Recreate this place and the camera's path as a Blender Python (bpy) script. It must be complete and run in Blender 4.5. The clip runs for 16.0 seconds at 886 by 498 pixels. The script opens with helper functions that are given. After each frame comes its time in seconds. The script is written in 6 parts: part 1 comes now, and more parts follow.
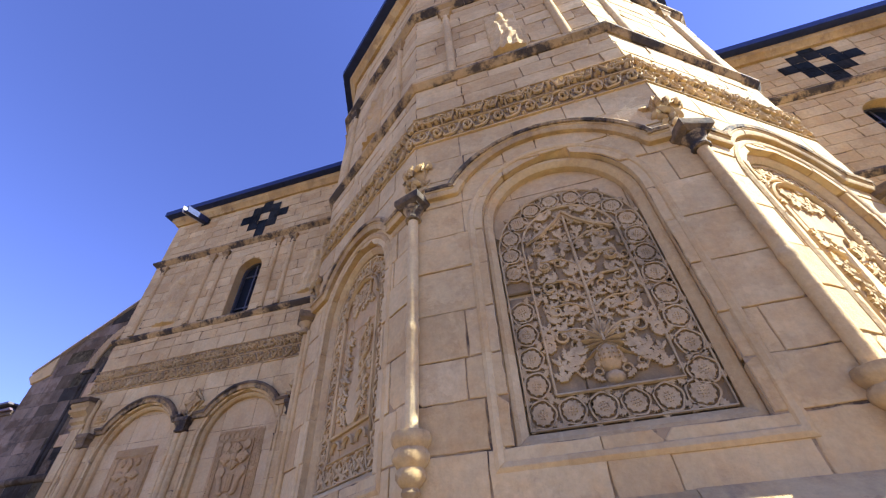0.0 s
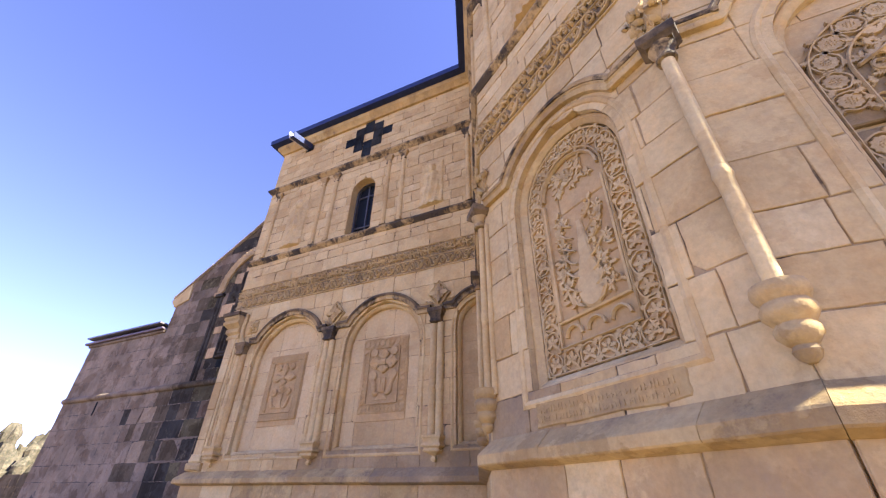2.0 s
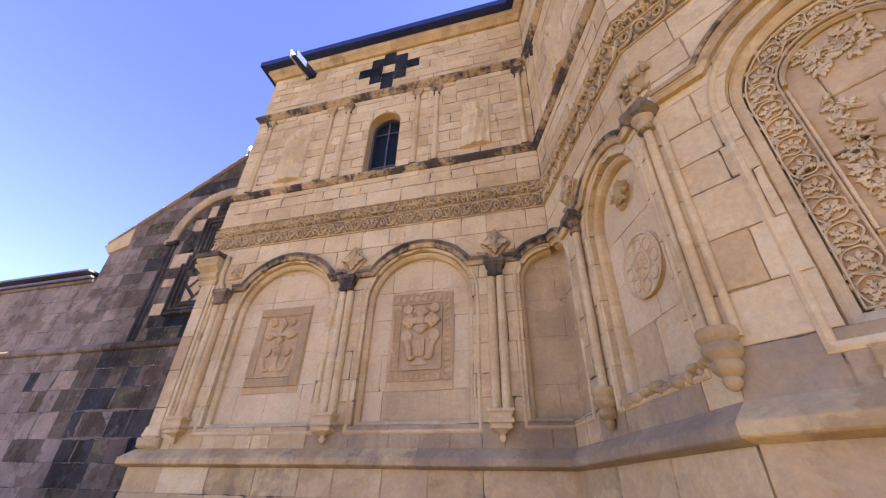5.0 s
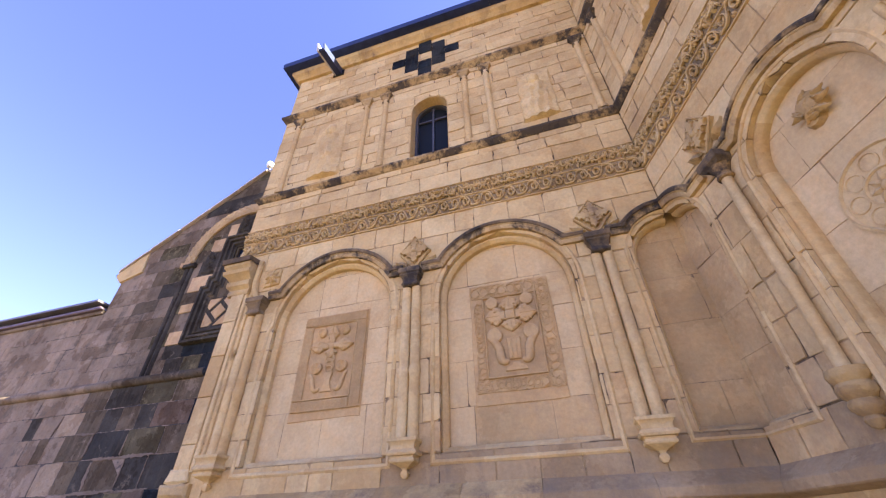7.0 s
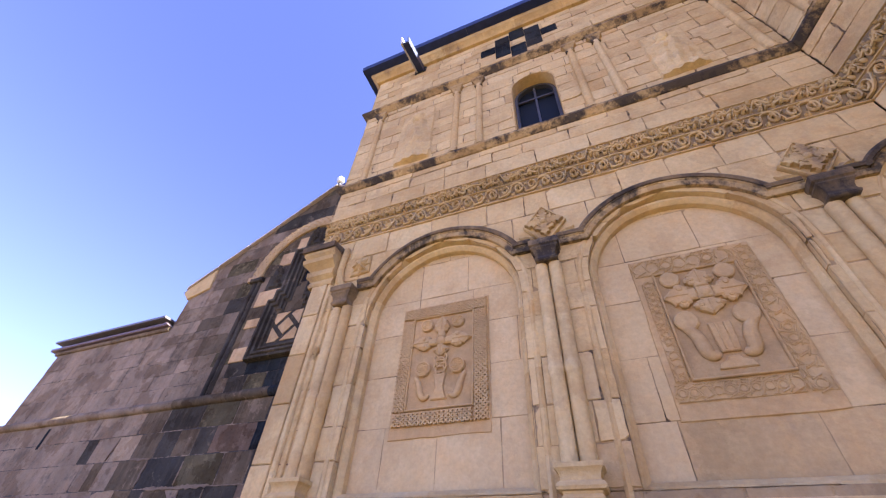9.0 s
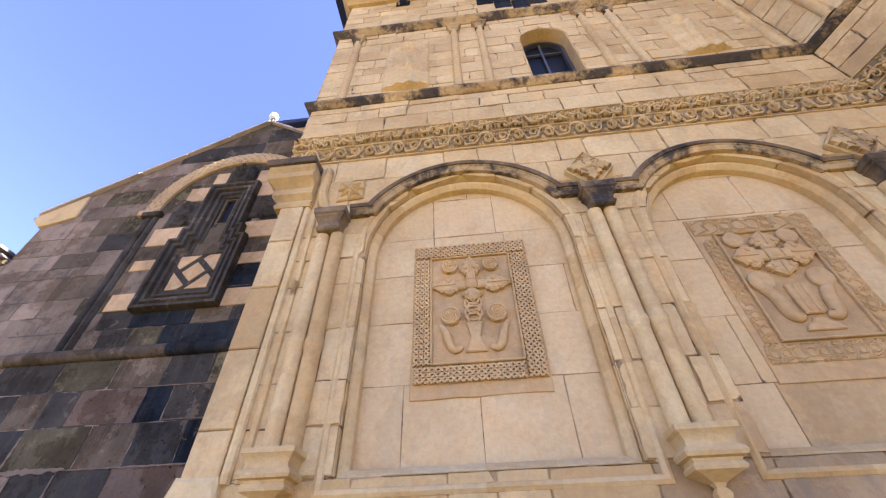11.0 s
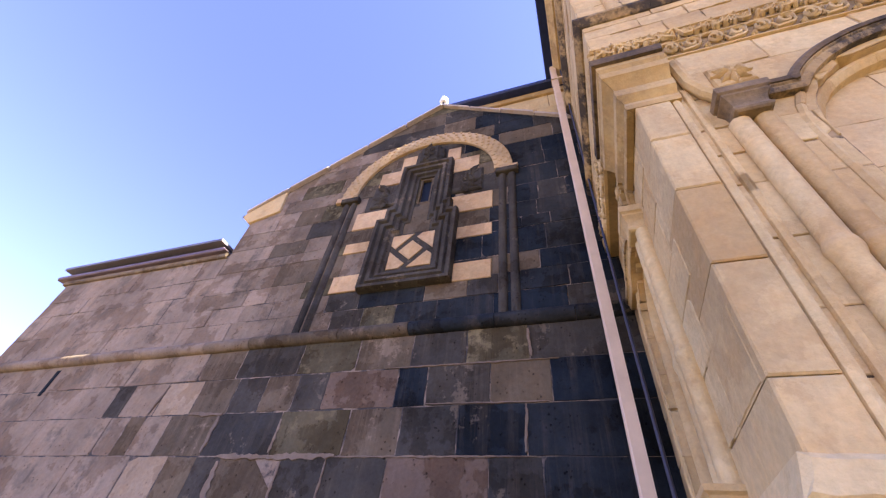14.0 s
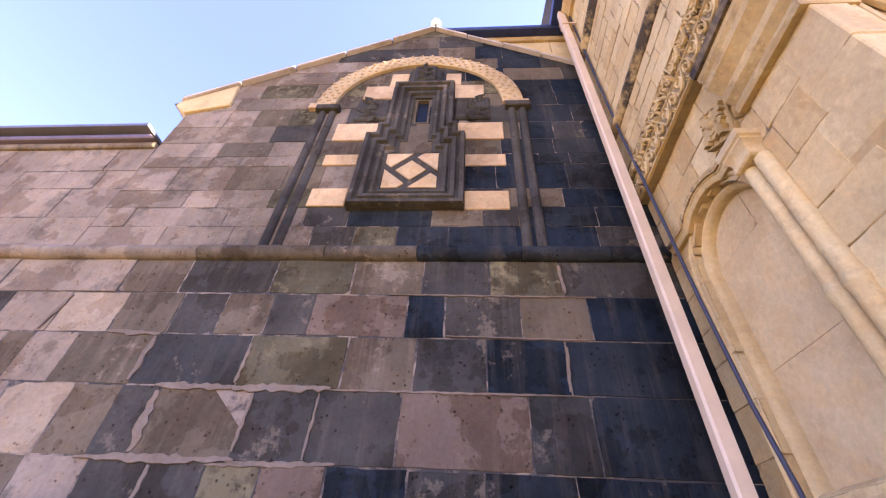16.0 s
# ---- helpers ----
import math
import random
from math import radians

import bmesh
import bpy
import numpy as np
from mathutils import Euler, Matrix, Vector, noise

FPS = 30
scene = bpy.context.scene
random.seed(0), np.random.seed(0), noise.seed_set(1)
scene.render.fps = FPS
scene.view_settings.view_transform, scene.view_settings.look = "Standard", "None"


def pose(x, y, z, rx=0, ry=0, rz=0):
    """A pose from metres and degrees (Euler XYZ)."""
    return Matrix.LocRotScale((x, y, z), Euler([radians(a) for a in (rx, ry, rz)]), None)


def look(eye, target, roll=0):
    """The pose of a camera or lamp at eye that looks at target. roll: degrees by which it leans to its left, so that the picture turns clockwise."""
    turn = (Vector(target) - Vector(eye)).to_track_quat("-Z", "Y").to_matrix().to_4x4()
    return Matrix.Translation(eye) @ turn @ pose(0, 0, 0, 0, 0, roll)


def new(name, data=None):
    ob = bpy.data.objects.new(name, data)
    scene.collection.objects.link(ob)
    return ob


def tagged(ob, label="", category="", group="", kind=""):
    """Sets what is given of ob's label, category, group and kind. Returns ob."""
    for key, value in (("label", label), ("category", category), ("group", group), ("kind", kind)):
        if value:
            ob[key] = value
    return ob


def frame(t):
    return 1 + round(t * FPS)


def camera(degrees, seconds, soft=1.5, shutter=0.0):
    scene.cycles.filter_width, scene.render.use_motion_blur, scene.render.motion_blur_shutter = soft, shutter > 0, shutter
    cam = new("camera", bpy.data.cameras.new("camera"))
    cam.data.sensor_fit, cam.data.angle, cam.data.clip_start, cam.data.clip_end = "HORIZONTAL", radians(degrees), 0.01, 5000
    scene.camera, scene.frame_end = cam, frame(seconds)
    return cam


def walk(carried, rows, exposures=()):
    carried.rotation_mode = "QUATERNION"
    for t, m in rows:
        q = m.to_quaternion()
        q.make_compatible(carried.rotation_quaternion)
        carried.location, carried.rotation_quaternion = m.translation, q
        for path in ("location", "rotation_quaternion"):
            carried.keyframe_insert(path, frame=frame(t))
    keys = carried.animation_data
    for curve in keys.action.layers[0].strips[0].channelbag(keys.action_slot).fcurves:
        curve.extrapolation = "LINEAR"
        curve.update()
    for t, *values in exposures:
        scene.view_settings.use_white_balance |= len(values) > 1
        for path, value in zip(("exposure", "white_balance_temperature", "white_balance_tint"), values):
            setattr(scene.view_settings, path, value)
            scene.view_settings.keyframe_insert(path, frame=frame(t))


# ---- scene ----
cam = camera(95.6, 16.0, soft=1.25)
METRES, EYE, TILT, LEAN, TURN = 9.0, 1.6, 0.0, 0.0, 15.0
ROWS = [
    (0.0, 0.0, 0.0, 0.0, 2.16, 41.14, 2.47),
    (0.5, -0.0254, 0.0195, -0.0046, 2.96, 40.52, 3.08),
    (1.0, -0.051, 0.0337, -0.0047, 7.79, 39.75, 0.62),
    (1.5, -0.0846, 0.0378, -0.0093, 8.92, 35.79, 1.45),
    (2.0, -0.1115, 0.045, -0.0101, 10.1, 32.53, -0.86),
    (2.5, -0.1379, 0.0552, -0.0102, 10.1, 34.96, -1.08),
    (3.0, -0.1667, 0.0679, -0.0155, 5.13, 32.08, -2.65),
    (3.5, -0.1949, 0.0834, -0.0139, 4.21, 30.26, 0.39),
    (6.0, -0.2965, 0.1963, -0.0128, -2.08, 34.04, -2.18),
    (6.5, -0.3174, 0.2199, -0.0108, -0.07, 35.51, 0.79),
    (7.0, -0.336, 0.2423, -0.0098, 2.62, 36.39, 0.93),
    (7.5, -0.3577, 0.266, -0.0116, 6.41, 34.3, -3.48),
    (8.0, -0.3828, 0.2942, -0.0148, 7.23, 34.88, -2.3),
    (8.5, -0.3994, 0.3143, -0.0075, 9.38, 34.15, 1.07),
    (9.0, -0.4144, 0.3457, -0.0057, 7.57, 42.97, -3.17),
    (11.5, -0.5363, 0.4372, 0.0025, -9.89, 40.72, 1.88),
    (12.0, -0.5645, 0.4585, 0.0002, 1.4, 39.02, 2.91),
    (12.5, -0.5959, 0.4743, 0.0015, 4.92, 39.86, -1.33),
    (13.0, -0.6263, 0.4881, 0.0041, 5.03, 40.11, -0.79),
    (13.5, -0.6485, 0.5078, 0.0046, 2.91, 43.03, -2.51),
    (14.0, -0.671, 0.5253, 0.0069, 2.78, 44.14, -5.63),
    (14.5, -0.6969, 0.5418, 0.0057, -3.96, 43.33, -3.96),
    (15.0, -0.7197, 0.559, 0.0051, -4.86, 39.97, -2.98),
    (15.5, -0.7406, 0.5825, 0.0059, -7.13, 41.74, -2.89),
    (16.0, -0.7642, 0.6006, 0.0052, -12.18, 40.8, -2.74),
]
EXPOSURES = [(0.0, 1.97, 5750, 6), (0.5, 2.57, 6150, 7), (1.0, 2.68, 6350, 7), (2.0, 2.64, 6500, 7), (3.7, 2.64, 6450, 7), (6.0, 2.95, 6800, 4), (7.0, 2.95, 6800, 4), (7.7, 2.9, 6700, 7), (9.2, 2.82, 6600, 7), (11.3, 3.16, 7000, -5), (12.0, 3.12, 6900, -3), (12.6, 3.02, 6850, 5), (13.0, 3.07, 6850, 4), (13.5, 3.08, 6850, 7), (14.5, 3.36, 7000, 7), (15.5, 3.64, 7200, 7), (16.0, 3.84, 7400, 7)]
walk(cam, [(t, pose(0, 0, EYE, TILT, LEAN, TURN) @ pose(METRES * x, METRES * y, METRES * z, 90 + pitch, roll, yaw)) for t, x, y, z, yaw, pitch, roll in ROWS], EXPOSURES)

# ---- world and light ----
SUN_AZ, SUN_EL = -0.45, 42.0      # degrees from +x towards +y, and above the horizon
world = bpy.data.worlds.new("world")
scene.world = world
world.use_nodes = True
wn, wl = world.node_tree.nodes, world.node_tree.links
wn.clear()
sky = wn.new("ShaderNodeTexSky")
sky.sky_type, sky.sun_disc = "NISHITA", False
sky.sun_elevation, sky.sun_rotation = radians(SUN_EL), radians(90 - SUN_AZ)
sky.air_density, sky.dust_density, sky.ozone_density, sky.altitude = 0.85, 0.1, 5.0, 1600
wbg, wout = wn.new("ShaderNodeBackground"), wn.new("ShaderNodeOutputWorld")
wbg.inputs["Strength"].default_value = 0.074
tint = wn.new("ShaderNodeMix")
tint.data_type, tint.blend_type = "RGBA", "MULTIPLY"
tint.inputs[0].default_value, tint.inputs[7].default_value = 1.0, (1.28, 0.93, 1.26, 1)
wl.new(sky.outputs[0], tint.inputs[6])
wl.new(tint.outputs[2], wbg.inputs["Color"])
wl.new(wbg.outputs[0], wout.inputs["Surface"])
sun = new("sun", bpy.data.lights.new("sun", "SUN"))
sun.data.energy, sun.data.angle, sun.data.color = 5.0, radians(0.53), (1.0, 0.93, 0.82)
toward = Vector((math.cos(radians(SUN_AZ)) * math.cos(radians(SUN_EL)), math.sin(radians(SUN_AZ)) * math.cos(radians(SUN_EL)), math.sin(radians(SUN_EL))))
sun.matrix_world = look(toward * 60, (0, 0, 0))


# ---- materials ----
def material(name):
    m = bpy.data.materials.new(name)
    m.use_nodes = True
    return m, m.node_tree.nodes, m.node_tree.links, m.node_tree.nodes["Principled BSDF"]


def noise_node(n, l, src, scale, detail=5, rough=0.6, stretch=None):
    if stretch:
        mp = n.new("ShaderNodeMapping")
        mp.inputs["Scale"].default_value = stretch
        l.new(src, mp.inputs["Vector"])
        src = mp.outputs[0]
    t = n.new("ShaderNodeTexNoise")
    t.inputs["Scale"].default_value, t.inputs["Detail"].default_value, t.inputs["Roughness"].default_value = scale, detail, rough
    l.new(src, t.inputs["Vector"])
    return t.outputs["Fac"]


def ramp(n, l, src, stops):
    r = n.new("ShaderNodeValToRGB")
    while len(r.color_ramp.elements) < len(stops):
        r.color_ramp.elements.new(0.5)
    for e, (p, c) in zip(r.color_ramp.elements, stops):
        e.position, e.color = p, (*c, 1) if len(c) == 3 else c
    l.new(src, r.inputs[0])
    return r.outputs[0]


def grey(v):
    return (v, v, v)


def mix(n, l, mode, fac, a, b):
    m = n.new("ShaderNodeMix")
    m.data_type, m.blend_type = "RGBA", mode
    for k, v in ((0, fac), (6, a), (7, b)):
        if isinstance(v, (int, float)):
            m.inputs[k].default_value = v
        elif isinstance(v, tuple):
            m.inputs[k].default_value = (*v, 1)
        else:
            l.new(v, m.inputs[k])
    return m.outputs[2]


def stone(name, tones, stain, stain_amount, rough=0.9, bump=0.35, pits=0.0, spread=0.2, streak=0.5, lichen=None, lichen_at=0.68, stain_at=0.55, stain_soft=0.2, relief=0.012, flake=0.0, gloss=0.25):
    """Weathered masonry: tone by piece and by cloud, grain, rain streaks, pits."""
    m, n, l, b = material(name)
    pos = n.new("ShaderNodeNewGeometry").outputs["Position"]
    rnd = n.new("ShaderNodeObjectInfo").outputs["Random"]
    k = len(tones) - 1
    col = ramp(n, l, rnd, [(i / k, c) for i, c in enumerate(tones)])
    cloud = noise_node(n, l, pos, 1.7, 6, 0.65)
    col = mix(n, l, "MULTIPLY", 1.0, col, ramp(n, l, cloud, [(0.3, grey(1 - spread)), (0.7, grey(1 + spread * 0.6))]))
    fine = noise_node(n, l, pos, 34, 7, 0.7)
    col = mix(n, l, "MULTIPLY", 1.0, col, ramp(n, l, fine, [(0.25, grey(0.82)), (0.75, grey(1.12))]))
    mid = noise_node(n, l, pos, 7.5, 6, 0.7)
    warm = ramp(n, l, mid, [(0.42, (1, 1, 1)), (0.72, (1.05, 0.9, 0.74))])
    col = mix(n, l, "MULTIPLY", 0.7, col, warm)
    skin = ramp(n, l, noise_node(n, l, pos, 2.3, 10, 0.62), [(0.455, grey(0.0)), (0.475, grey(1.0))])
    if flake:
        col = mix(n, l, "MULTIPLY", 1.0, col, ramp(n, l, skin, [(0.0, (1 - flake, 1 - flake * 1.15, 1 - flake * 1.3)), (1.0, grey(1.0))]))
    rain = noise_node(n, l, pos, 1.0, 7, 0.75, (8.0, 8.0, 0.5))
    blot = noise_node(n, l, pos, 3.1, 7, 0.72)
    mask = mix(n, l, "MULTIPLY", 1.0, ramp(n, l, rain, [(0.5, grey(0.0)), (0.75, grey(streak))]), ramp(n, l, blot, [(0.4, grey(0.2)), (0.65, grey(1.0))]))
    blots = ramp(n, l, blot, [(stain_at, grey(0.0)), (stain_at + stain_soft, grey(stain_amount))])
    mask = mix(n, l, "ADD", 1.0, mask, blots)
    col = mix(n, l, "MIX", mask, col, stain)
    if lichen:
        spot = noise_node(n, l, pos, 9.0, 8, 0.75)
        col = mix(n, l, "MIX", ramp(n, l, spot, [(lichen_at - 0.06, grey(0.0)), (lichen_at + 0.04, grey(0.8))]), col, lichen)
    l.new(col, b.inputs["Base Color"])
    b.inputs["Roughness"].default_value = rough
    b.inputs["Specular IOR Level"].default_value = gloss
    height = mix(n, l, "ADD", 1.0, mix(n, l, "MULTIPLY", 1.0, fine, grey(0.35)), mix(n, l, "MULTIPLY", 1.0, mid, grey(0.9)))
    if flake:
        height = mix(n, l, "ADD", 1.0, height, mix(n, l, "MULTIPLY", 1.0, skin, grey(flake * 0.9)))
    if pits:
        v = n.new("ShaderNodeTexVoronoi")
        v.inputs["Scale"].default_value = 27
        l.new(pos, v.inputs["Vector"])
        hole = ramp(n, l, v.outputs["Distance"], [(0.13, grey(0.0)), (0.24, grey(pits))])
        where = ramp(n, l, mid, [(0.45, grey(1.0)), (0.6, grey(0.0))])
        hole = mix(n, l, "MIX", where, hole, grey(pits))
        height = mix(n, l, "ADD", 1.0, height, hole)
        # The shade inside the pits is multiplied into the colour.
        col = mix(n, l, "MULTIPLY", 1.0, col, ramp(n, l, hole, [(0.0, grey(0.35)), (pits * 0.8, grey(1.0))]))
        l.new(col, b.inputs["Base Color"])
    bp = n.new("ShaderNodeBump")
    bp.inputs["Strength"].default_value, bp.inputs["Distance"].default_value = bump, relief
    l.new(height, bp.inputs["Height"])
    l.new(bp.outputs[0], b.inputs["Normal"])
    return m


def plain(name, color, rough=0.5, metal=0.0, vary=0.12, scale=6.0, bump=0.05):
    m, n, l, b = material(name)
    pos = n.new("ShaderNodeNewGeometry").outputs["Position"]
    a = noise_node(n, l, pos, scale, 6, 0.65)
    l.new(mix(n, l, "MULTIPLY", 1.0, color, ramp(n, l, a, [(0.3, grey(1 - vary)), (0.7, grey(1 + vary))])), b.inputs["Base Color"])
    l.new(ramp(n, l, noise_node(n, l, pos, scale * 5, 4), [(0.3, grey(max(rough - 0.1, 0.05))), (0.7, grey(min(rough + 0.1, 1)))]), b.inputs["Roughness"])
    b.inputs["Metallic"].default_value = metal
    bp = n.new("ShaderNodeBump")
    bp.inputs["Strength"].default_value, bp.inputs["Distance"].default_value = bump, 0.01
    l.new(a, bp.inputs["Height"])
    l.new(bp.outputs[0], b.inputs["Normal"])
    return m


LIME = stone("pale_limestone", [(0.547, 0.392, 0.176), (0.611, 0.465, 0.227), (0.501, 0.351, 0.153), (0.638, 0.497, 0.250), (0.565, 0.415, 0.192), (0.602, 0.465, 0.237)], (0.346, 0.237, 0.121), 0.5, spread=0.18, streak=0.5, bump=0.9, flake=0.1)
# Stained limestone; at the inner corner its dark tone also paints shade.
LIME_DAMP_SHADE = stone("damp_shaded_limestone", [(0.517, 0.372, 0.174), (0.542, 0.393, 0.190), (0.483, 0.345, 0.162), (0.512, 0.367, 0.176)], (0.312, 0.226, 0.137), 0.6, spread=0.22, streak=0.6, bump=0.8, stain_at=0.52, flake=0.12)
LIME_WET_SHADE = stone("wet_stain_shade_limestone", [(0.351, 0.259, 0.138), (0.390, 0.286, 0.150), (0.322, 0.241, 0.132)], (0.195, 0.149, 0.096), 0.7, spread=0.3, streak=0.7, bump=0.8, stain_at=0.5, flake=0.15)
LIME_WORN = stone("worn_limestone", [(0.529, 0.384, 0.169), (0.456, 0.319, 0.135), (0.574, 0.429, 0.199)], (0.182, 0.128, 0.076), 0.7, spread=0.28, streak=0.8, bump=0.8, stain_at=0.5, flake=0.2)
LIME_DARK = stone("blackened_limestone", [(0.237, 0.171, 0.088), (0.182, 0.132, 0.070), (0.274, 0.196, 0.101), (0.155, 0.112, 0.064)], (0.038, 0.032, 0.026), 0.95, spread=0.3, streak=1.0, bump=0.9, stain_at=0.41)
LIME_CARVED = stone("carved_limestone", [(0.547, 0.405, 0.196), (0.593, 0.451, 0.225), (0.511, 0.373, 0.174)], (0.228, 0.159, 0.085), 0.6, spread=0.22, streak=0.45, bump=0.7, stain_at=0.52)
# Base tone paints in the shade of carved recesses; the blots are grime.
LIME_GRIME_SHADE = stone("grimy_shaded_limestone", [(0.283, 0.210, 0.109), (0.329, 0.242, 0.124)], (0.119, 0.092, 0.056), 0.7, spread=0.35, bump=0.8, stain_at=0.5)
LIME_GREY = stone("greyed_carved_limestone", [(0.487, 0.372, 0.191), (0.522, 0.396, 0.204), (0.453, 0.342, 0.176)], (0.185, 0.142, 0.081), 0.7, spread=0.3, streak=0.5, bump=0.8, stain_at=0.5, stain_soft=0.15)
LIME_OCHRE = stone("ochre_limestone", [(0.507, 0.359, 0.170), (0.483, 0.337, 0.159)], (0.322, 0.217, 0.104), 0.6, spread=0.22, streak=0.4, bump=0.8, stain_at=0.5)
LIME_FIELD_SHADE = stone("shaded_ochre_limestone", [(0.429, 0.299, 0.141), (0.458, 0.318, 0.151)], (0.244, 0.164, 0.079), 0.6, spread=0.25, bump=0.8, stain_at=0.48)
LIME_NICHE = stone("smooth_pinkish_limestone", [(0.574, 0.439, 0.230), (0.607, 0.465, 0.244), (0.547, 0.412, 0.206), (0.583, 0.444, 0.233)], (0.484, 0.344, 0.164), 0.6, spread=0.15, streak=0.35, bump=0.5, stain_at=0.54, flake=0.07)
LIME_SOOT = stone("soot_streaked_limestone", [(0.456, 0.328, 0.150), (0.392, 0.279, 0.129), (0.492, 0.363, 0.172)], (0.044, 0.036, 0.027), 0.93, spread=0.3, streak=0.4, bump=0.9, stain_at=0.455, stain_soft=0.1, flake=0.2)
JOINT = stone("lime_mortar", [(0.401, 0.296, 0.153), (0.346, 0.251, 0.131)], (0.082, 0.060, 0.038), 0.92, stain_at=0.51, stain_soft=0.07)
TUFF = stone("brown_tuff", [(0.115, 0.092, 0.062), (0.145, 0.114, 0.074), (0.098, 0.081, 0.056), (0.132, 0.104, 0.066)], (0.25, 0.19, 0.13), 0.5, spread=0.4, streak=0.7, bump=0.9, pits=0.9, stain_at=0.6, stain_soft=0.05, flake=0.25, gloss=0.04)
TUFF_MID = stone("greyish_brown_tuff", [(0.2, 0.158, 0.112), (0.22, 0.172, 0.118), (0.18, 0.144, 0.103)], (0.09, 0.076, 0.057), 0.6, spread=0.45, streak=0.95, bump=0.9, pits=0.6, stain_at=0.54, stain_soft=0.08, flake=0.25, gloss=0.05)
TUFF_OLIVE = stone("olive_brown_tuff", [(0.088, 0.077, 0.046), (0.108, 0.092, 0.054)], (0.2, 0.165, 0.09), 0.55, spread=0.5, streak=0.8, bump=0.9, pits=0.7, stain_at=0.54, stain_soft=0.06, flake=0.3, gloss=0.04)
TUFF_GREY = stone("dark_grey_tuff", [(0.052, 0.05, 0.042), (0.066, 0.06, 0.048), (0.044, 0.044, 0.04)], (0.17, 0.135, 0.095), 0.55, spread=0.5, streak=0.6, bump=0.9, pits=0.6, stain_at=0.6, stain_soft=0.04, flake=0.25, gloss=0.04)
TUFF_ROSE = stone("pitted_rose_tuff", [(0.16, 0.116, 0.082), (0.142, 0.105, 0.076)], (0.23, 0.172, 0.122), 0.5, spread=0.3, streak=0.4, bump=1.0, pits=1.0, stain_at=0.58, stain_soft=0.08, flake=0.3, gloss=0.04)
TUFF_BUFF = stone("buff_tuff", [(0.35, 0.272, 0.18), (0.31, 0.24, 0.158)], (0.2, 0.155, 0.11), 0.5, spread=0.3, streak=0.6, bump=0.9, pits=0.5, stain_at=0.58, flake=0.2, gloss=0.05)
# Greyish pink stone with its tones lifted to paint in haze.
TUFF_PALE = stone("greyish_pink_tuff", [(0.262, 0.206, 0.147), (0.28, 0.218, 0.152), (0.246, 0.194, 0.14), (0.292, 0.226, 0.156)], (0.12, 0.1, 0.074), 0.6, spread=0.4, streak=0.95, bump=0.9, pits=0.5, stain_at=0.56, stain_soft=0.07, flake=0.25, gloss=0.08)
TUFF_DEEP = stone("near_black_tuff", [(0.015, 0.022, 0.030), (0.025, 0.030, 0.034), (0.018, 0.025, 0.032), (0.033, 0.035, 0.034), (0.021, 0.027, 0.033)], (0.13, 0.105, 0.075), 0.5, spread=0.6, bump=0.95, pits=0.7, stain_at=0.64, stain_soft=0.03, flake=0.3, gloss=0.04)
SMEAR = stone("pale_mortar_smear", [(0.21, 0.165, 0.12), (0.18, 0.142, 0.105)], (0.1, 0.082, 0.06), 0.7, spread=0.3, bump=0.8, gloss=0.05)
TUFF_JOINT = stone("tuff_mortar", [(0.20, 0.16, 0.12), (0.26, 0.205, 0.15)], (0.045, 0.042, 0.038), 0.98, stain_at=0.42, stain_soft=0.1)
ROCK = stone("dry_rock", [(0.105, 0.088, 0.06), (0.135, 0.112, 0.078)], (0.03, 0.029, 0.02), 0.8, spread=0.4, lichen=(0.04, 0.042, 0.022), lichen_at=0.56, stain_at=0.45)
INLAY = stone("buff_inlay_stone", [(0.50, 0.345, 0.17), (0.53, 0.375, 0.20), (0.48, 0.335, 0.18)], (0.24, 0.165, 0.09), 0.6, spread=0.3, flake=0.15)
ARCH_BUFF = stone("buff_arch_stone", [(0.486, 0.352, 0.177), (0.524, 0.386, 0.201)], (0.206, 0.145, 0.081), 0.6, spread=0.3)
COPING = stone("lichened_coping", [(0.42, 0.36, 0.29), (0.48, 0.41, 0.33)], (0.16, 0.125, 0.095), 0.7, lichen=(0.40, 0.33, 0.19), lichen_at=0.66)
NAVY = plain("dark_blue_sheet_metal", (0.02, 0.032, 0.095), 0.45, 0.4, 0.25, 9)
MAROON = plain("faded_brown_sheet_metal", (0.125, 0.09, 0.105), 0.6, 0.2, 0.2, 5)
PIPE_PAINT = plain("cream_painted_metal", (0.60, 0.45, 0.285), 0.5, 0.0, 0.1, 5)
CABLE_BLACK = plain("black_rubber", (0.03, 0.03, 0.045), 0.6)
IRON = plain("dark_iron", (0.10, 0.10, 0.11), 0.6, 0.6)
LIT_GREY = plain("lit_pale_grey_metal", (0.46, 0.44, 0.42), 0.5)
WHITE = plain("white_enamel", (0.8, 0.8, 0.78), 0.35)
GROUND = stone("dusty_paving", [(0.154, 0.116, 0.072), (0.168, 0.125, 0.078)], (0.112, 0.085, 0.053), 0.4, spread=0.15)
ROOFING = plain("grey_roof_sheet", (0.14, 0.13, 0.14), 0.5, 0.3)
GLASS, gn, gl, gb = material("dark_window_glass")
gb.inputs["Base Color"].default_value = (0.012, 0.016, 0.022, 1)
gb.inputs["Roughness"].default_value = 0.35
gb.inputs["Specular IOR Level"].default_value = 0.06
gb.inputs["IOR"].default_value = 1.5


